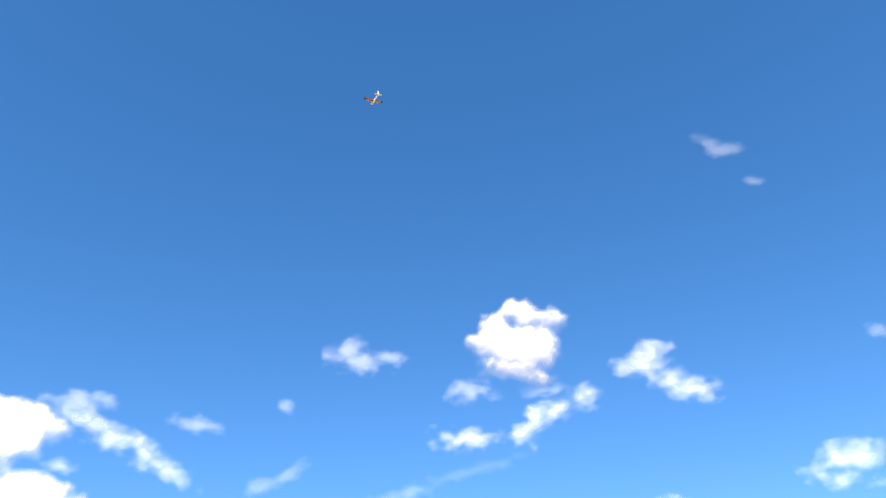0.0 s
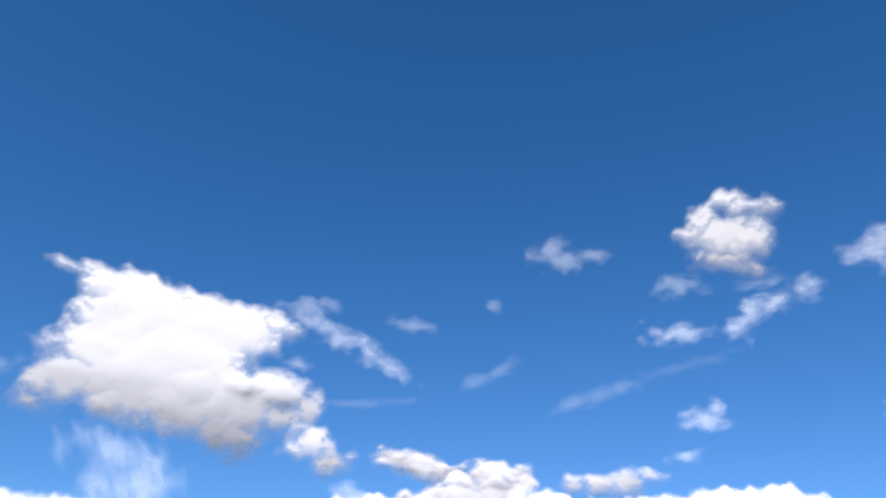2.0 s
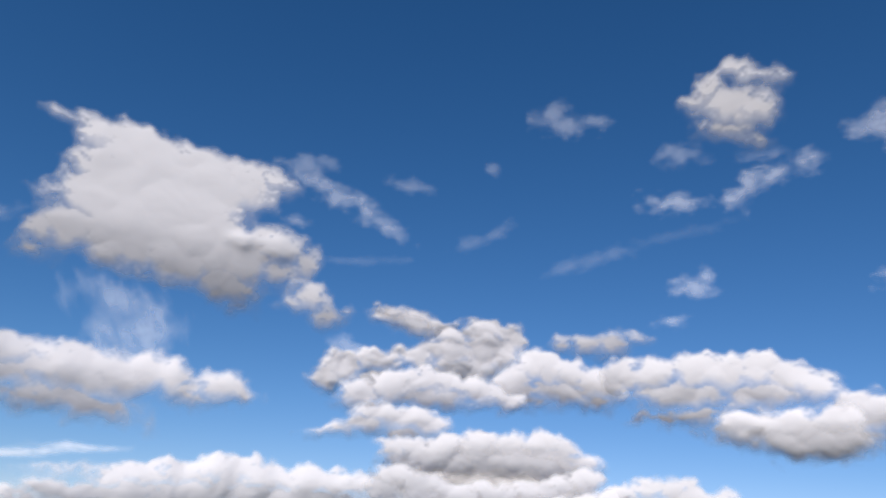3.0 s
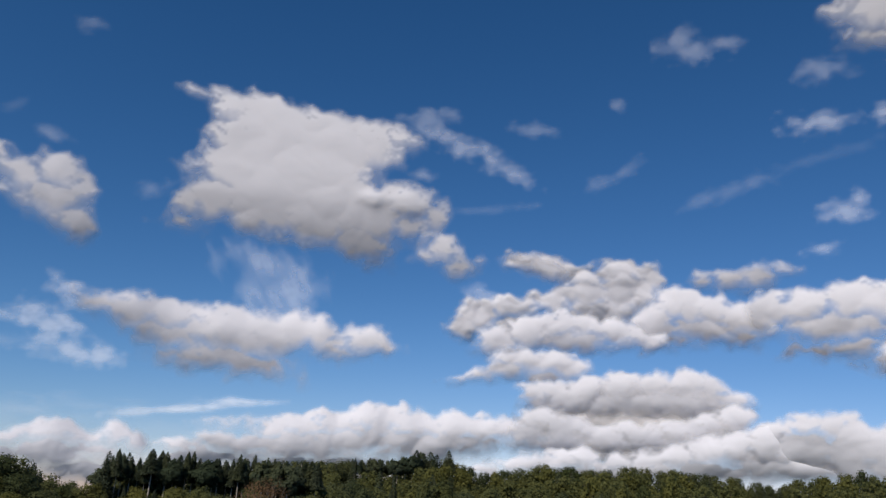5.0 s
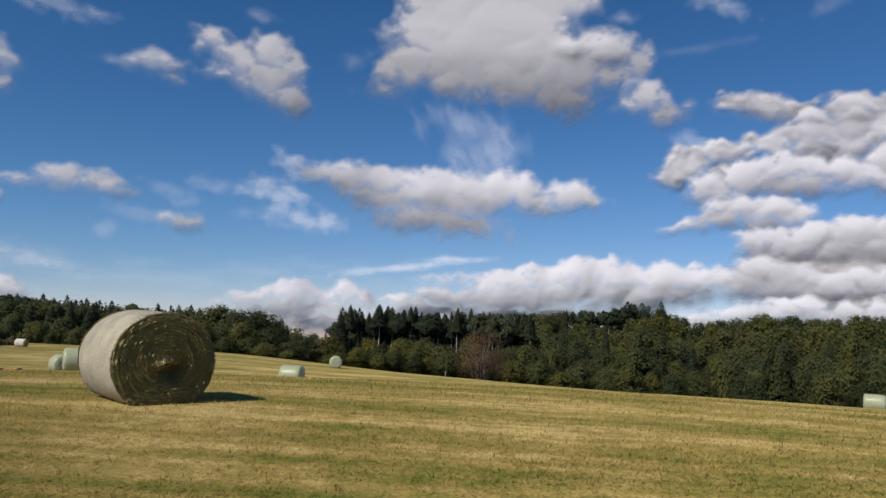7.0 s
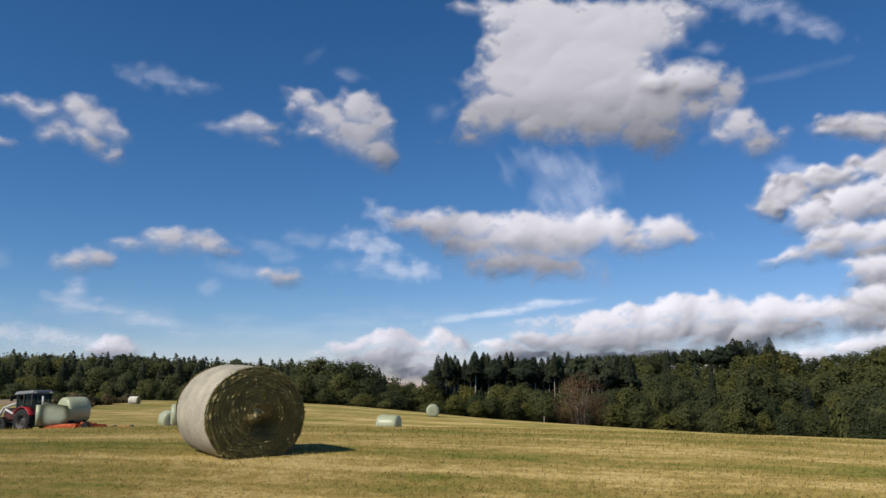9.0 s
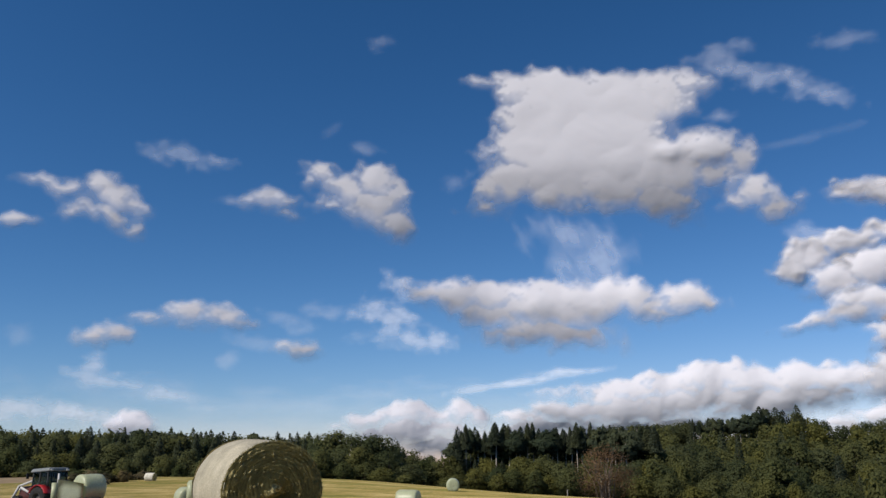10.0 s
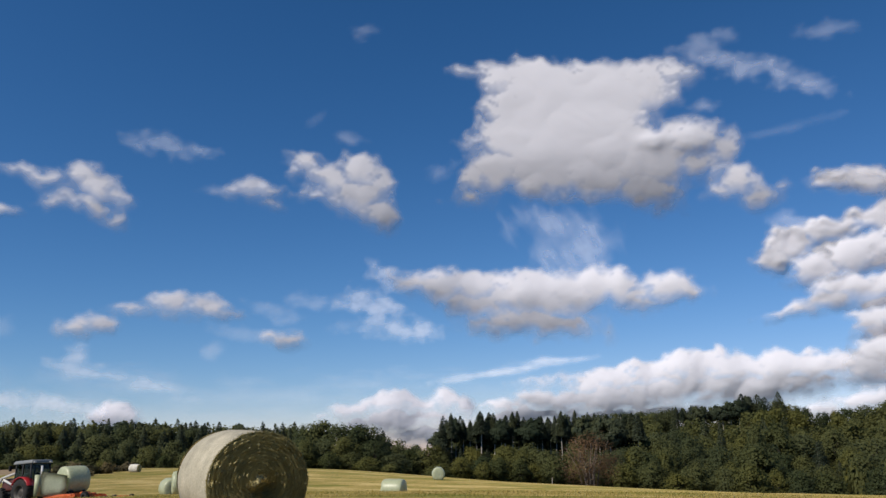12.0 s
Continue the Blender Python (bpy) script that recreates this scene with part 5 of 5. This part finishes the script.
    box(bm, 3.55, 3.75, -0.85, 0.85, 0.22, 0.85, 0.03)
    for y in (-0.6, -0.2, 0.2, 0.6):
        bar(bm, (3.7, y, 0.28), (4.55, y, 0.22), 0.03, 6)
    part("bale_fork", bm, DARK, root)
    bm = bmesh.new()
    bar(bm, (1.28, -0.50, 1.6), (1.28, -0.50, 2.65), 0.05)
    part("exhaust", bm, DARK, root)
    for y in (-1, 1):
        bm = bmesh.new()
        bar(bm, (1.1, y * 0.68, 2.3), (1.15, y * 1.0, 2.35), 0.02, 6)
        box(bm, 1.10, 1.16, y * 1.0 - 0.09, y * 1.0 + 0.09, 2.12, 2.45, 0.02)
        part("mirror", bm, DARK, root)
    return tagged(root, "red tractor with pale cab roof and front loader", "tractor")


def bale_wrapper():
    root = new("bale_wrapper")
    bm = bmesh.new()
    box(bm, -4.9, -1.0, -0.12, 0.12, 0.42, 0.60, 0.02)
    box(bm, -4.6, -1.9, 0.62, 0.80, 0.32, 0.52, 0.02)
    box(bm, -4.6, -1.9, -0.80, -0.62, 0.32, 0.52, 0.02)
    for y in (-0.86, 0.86):
        box(bm, -4.45, -2.0, y - 0.03, y + 0.03, 0.12, 0.52, 0.02)
    for x in (-4.5, -3.2, -2.0):
        box(bm, x - 0.09, x + 0.09, -0.8, 0.8, 0.34, 0.50, 0.02)
    part("frame", bm, ORANGE, root, "orange-red steel frame")
    bm = bmesh.new()
    box(bm, -3.95, -2.45, -0.70, 0.70, 0.50, 0.56, 0.02)
    part("turntable", bm, ORANGE, root)
    for y in (-0.42, 0.42):
        bm = bmesh.new()
        bar(bm, (-4.0, y, 0.64), (-2.4, y, 0.64), 0.09, 14)
        part("roller", bm, DARK, root)
    # sloping guards round the deck, lowest at their outer edge
    for (xa, ya), (xb, yb), out, top in (((-1.9, 0.85), (-3.3, 0.85), (0, 0.30), 0.40), ((-3.3, 0.85), (-4.8, 0.80), (0, 0.30), 0.46),
                                         ((-4.8, 0.80), (-4.8, -0.35), (-0.30, 0), 0.46), ((-4.8, -0.35), (-4.75, -1.35), (-0.30, 0), 0.40)):
        bm = bmesh.new()
        mx, my = (xa + xb) / 2, (ya + yb) / 2
        top_edge = [bm.verts.new(v) for v in ((xa, ya, top), (mx, my, top + 0.05), (xb, yb, top))]
        low_edge = [bm.verts.new(v) for v in ((xa + out[0], ya + out[1], 0.12), (mx + out[0] * 1.1, my + out[1] * 1.1, 0.08), (xb + out[0], yb + out[1], 0.12))]
        for i in (0, 1):
            bm.faces.new((top_edge[i], top_edge[i + 1], low_edge[i + 1], low_edge[i]))
        bmesh.ops.solidify(bm, geom=bm.faces[:], thickness=0.03)
        part("guard", bm, ORANGE, root, "sloping orange-red guard", False)
    for y in (-0.62, 0.62):
        wheel(root, -3.9, y, 0.30, 0.22, DARK)
    wheel(root, -5.25, 0.55, 0.28, 0.22, DARK)
    bm = bmesh.new()
    bar(bm, (-1.50, 0.72, 0.5), (-1.50, 0.72, 2.3), 0.06, 10)
    bar(bm, (-1.55, 0.72, 0.55), (-1.2, 0.0, 0.5), 0.06, 8)
    part("film_mast", bm, GREY, root)
    bm = bmesh.new()
    bar(bm, (-1.72, 1.12, 0.50), (-1.72, 1.12, 1.75), 0.17, 18)
    part("film_roll", bm, FILM, root, "roll of pale green stretch film")
    bm = bmesh.new()
    sheet = [[bm.verts.new((-1.90 - 2.1 * u, 1.05 - 0.22 * u, 0.52 + 0.02 * u + (1.42 - 0.38 * u) * v)) for v in (0, 0.33, 0.66, 1)] for u in (0, 0.25, 0.5, 0.75, 1)]
    for a, b in zip(sheet, sheet[1:]):
        for i in range(3):
            bm.faces.new((a[i], b[i], b[i + 1], a[i + 1]))
    bmesh.ops.solidify(bm, geom=bm.faces[:], thickness=0.006)
    part("film_web", bm, WEB, root, "stretched web of pale green film")
    bm = bmesh.new()
    box(bm, -6.9, -6.35, -1.75, -0.95, 0.10, 0.24, 0.03, (-0.1, 0.2, 0.06))
    bar(bm, (-6.4, -1.1, 0.20), (-5.9, -0.9, 0.22), 0.05, 8)
    part("fall_ramp", bm, ORANGE, root)
    bm = bmesh.new()
    bar(bm, (-5.9, -0.9, 0.20), (-4.8, -0.7, 0.26), 0.035, 8)
    part("ramp_hinge", bm, DARK, root, "dark steel hinge bar")
    for x, y, top in ((-6.15, -1.02, 0.32), (-6.98, -1.55, 0.30)):
        bm = bmesh.new()
        box(bm, x, x + 0.21, y, y + 0.22, 0.02, top, 0.05)
        part("ramp_skid", bm, DARK, root, "dark steel skid")
    return tagged(root, "orange-red bale wrapping machine hitched behind the tractor", "bale wrapper")


COURSE = -103.0      # the way the tractor faces
_spot = heading(-67.1) * 51.5
_fore, _left = heading(COURSE), heading(COURSE - 90)


def on_slope(p, along, across):
    """A frame that lies on the sloping ground: x along, y across."""
    def rise(d):
        a, b = p + d * 2.0, p - d * 2.0
        return Vector((d.x, d.y, (gz(a.x, a.y) - gz(b.x, b.y)) / 4.0)).normalized()
    x, y = rise(along), rise(across)
    z = x.cross(y).normalized()
    y = z.cross(x)
    return Matrix.Translation((p.x, p.y, gz(p.x, p.y))) @ Matrix((x, y, z)).transposed().to_4x4()


_rest = on_slope(_spot, _fore, _left)
for thing in (tractor(), bale_wrapper()):
    thing.matrix_basis = _rest @ Matrix.Diagonal((0.91, 0.91, 0.91, 1))
_on = wrapped_bale(1.35, 0.72, 1.40, 8, None, "half-wrapped bale in green film on the wrapping machine")
_on.matrix_basis = _rest @ Matrix.Translation((-3.0, -0.1, 0.56)) @ Matrix.Rotation(radians(-6), 4, "Z")


# ---- model aeroplane in the air ----
def aeroplane():
    root = new("model_aeroplane")
    bm = bmesh.new()
    prev = None
    for x, r in ((0.42, 0.01), (0.40, 0.035), (0.30, 0.055), (0.10, 0.06), (-0.10, 0.045), (-0.45, 0.022), (-0.62, 0.015)):
        ring = [bm.verts.new((x, r * math.cos(6.28319 * j / 14), r * 1.15 * math.sin(6.28319 * j / 14))) for j in range(14)]
        if prev:
            for j in range(14):
                k = (j + 1) % 14
                bm.faces.new((prev[j], prev[k], ring[k], ring[j]))
        prev = ring
    part("fuselage", bm, WHITE, root, "white fuselage")

    def blade(name, x, chord, span, z, mat, tip_chord, vertical=False, side=1, start=0.0, sweep=0.0, label=""):
        bm = bmesh.new()
        rows = []
        for t in (0, 0.5, 0.9, 1.0):
            c = chord + (tip_chord - chord) * t
            s = side * (start + (span - start) * t)
            lift = 0.06 * abs(s)
            pts = []
            for u, h in ((0.5, 0), (0.3, 0.05), (0, 0.055), (-0.5, 0), (0, -0.03), (0.3, -0.03)):
                xx = x + u * c - sweep * t
                hh = h * c
                pts.append(bm.verts.new((xx, hh, z + abs(s)) if vertical else (xx, s, z + lift + hh)))
            rows.append(pts)
        for a, b in zip(rows, rows[1:]):
            for j in range(6):
                k = (j + 1) % 6
                bm.faces.new((a[j], a[k], b[k], b[j]))
        bm.faces.new(rows[-1])
        part(name, bm, mat, root, label)
    for s in (-1, 1):
        blade("wing", 0.10, 0.24, 0.56, 0.05, WING, 0.20, side=s, label="reddish brown wing")
        blade("wing_tip", 0.10, 0.20, 0.70, 0.05, DARK, 0.14, side=s, start=0.56, label="dark wing tip")
        blade("tailplane", -0.55, 0.14, 0.26, 0.02, WHITE, 0.10, side=s)
    blade("fin", -0.56, 0.17, 0.22, 0.02, WHITE, 0.10, vertical=True, sweep=0.06)
    bm = bmesh.new()
    bar(bm, (0.42, 0, -0.10), (0.42, 0, 0.10), 0.012, 6)
    part("propeller", bm, DARK, root)
    root.matrix_basis = Matrix.Translation(heading(0.78, 48.2) * 52 + Vector((0, 0, EYE))) @ Matrix.Rotation(radians(90 + 26), 4, "Z") @ Matrix.Rotation(radians(-14), 4, "X")
    return tagged(root, "white model aeroplane with reddish wings flying in blue sky", "model aeroplane")


aeroplane()


# ---- grass ----
def grass():
    rng = np.random.default_rng(33)
    n = 330000
    r = 1.5 * (36 / 1.5) ** rng.random(n) ** 0.72
    az = np.radians(-31 + 64 * rng.uniform(-1, 1, n) + 9 * rng.normal(size=n))
    x, y = r * np.sin(az), r * np.cos(az)
    tuft = fbm(x * 1.1, y * 1.1, 4, 0.6)
    c, s = math.cos(radians(SWATH)), math.sin(radians(SWATH))
    lane = fbm((x * c + y * s) * 0.05, (-x * s + y * c) * 0.55, 3)
    keep = (tuft + lane + 1.2 * rng.random(n) > 0.1) & (rng.random(n) < smoothstep(1.4, 5.0, r) * smoothstep(36, 24, r))
    x, y, r, tuft = x[keep], y[keep], r[keep], tuft[keep]
    n = len(x)
    z = ground_height(x, y)
    # cut stalks lying on the stubble, a few standing up
    size = (0.015 + 0.045 * rng.random(n) ** 2) * (1 + 0.03 * r)
    w = 0.0020 + 0.0030 * rng.random(n) + 0.00030 * r
    a = np.where(rng.random(n) < 0.5, math.radians(SWATH) + 0.7 * rng.normal(size=n), rng.random(n) * 2 * np.pi)
    up = np.where(rng.random(n) < 0.6, 1.0, 0.15) * rng.random(n) * size
    dx, dy = np.cos(a) * size * 0.8, np.sin(a) * size * 0.8
    mid = np.stack([x, y, z + 0.006 + 0.012 * rng.random(n)], 1)
    side = np.stack([-np.sin(a) * w, np.cos(a) * w, 0 * w], 1)
    end = np.stack([dx, dy, up], 1)
    verts = np.stack([mid - end * 0.5 - side, mid - end * 0.5 + side, mid + end], 1).reshape(-1, 3)
    ob = mesh_object("grass", verts.tolist(), np.arange(3 * n).reshape(-1, 3).tolist(), BLADE)
    tagged(ob, "short mown stubble and tufts of grass", "grass", kind="stuff")


def stake(x, y, height):
    """A pale split wooden stake driven into the field's edge."""
    root = new("wooden_stake")
    bm = bmesh.new()
    rings = []
    for t, r in ((-0.3, 0.050), (0.0, 0.052), (0.5, 0.048), (0.92, 0.044), (1.0, 0.018)):
        rings.append([bm.verts.new((r * math.cos(6.283 * j / 7) + 0.03 * t, r * (1 + 0.2 * (j % 2)) * math.sin(6.283 * j / 7), height * t)) for j in range(7)])
    for a, b in zip(rings, rings[1:]):
        for j in range(7):
            bm.faces.new((a[j], a[(j + 1) % 7], b[(j + 1) % 7], b[j]))
    bm.faces.new(rings[-1])
    part("post", bm, BARK_PALE, root)
    root.location = (x, y, gz(x, y))
    return tagged(root, "short pale wooden stake at the field edge", "stake")


_p = heading(-32.75) * 94
stake(_p.x, _p.y, 0.75)
grass()
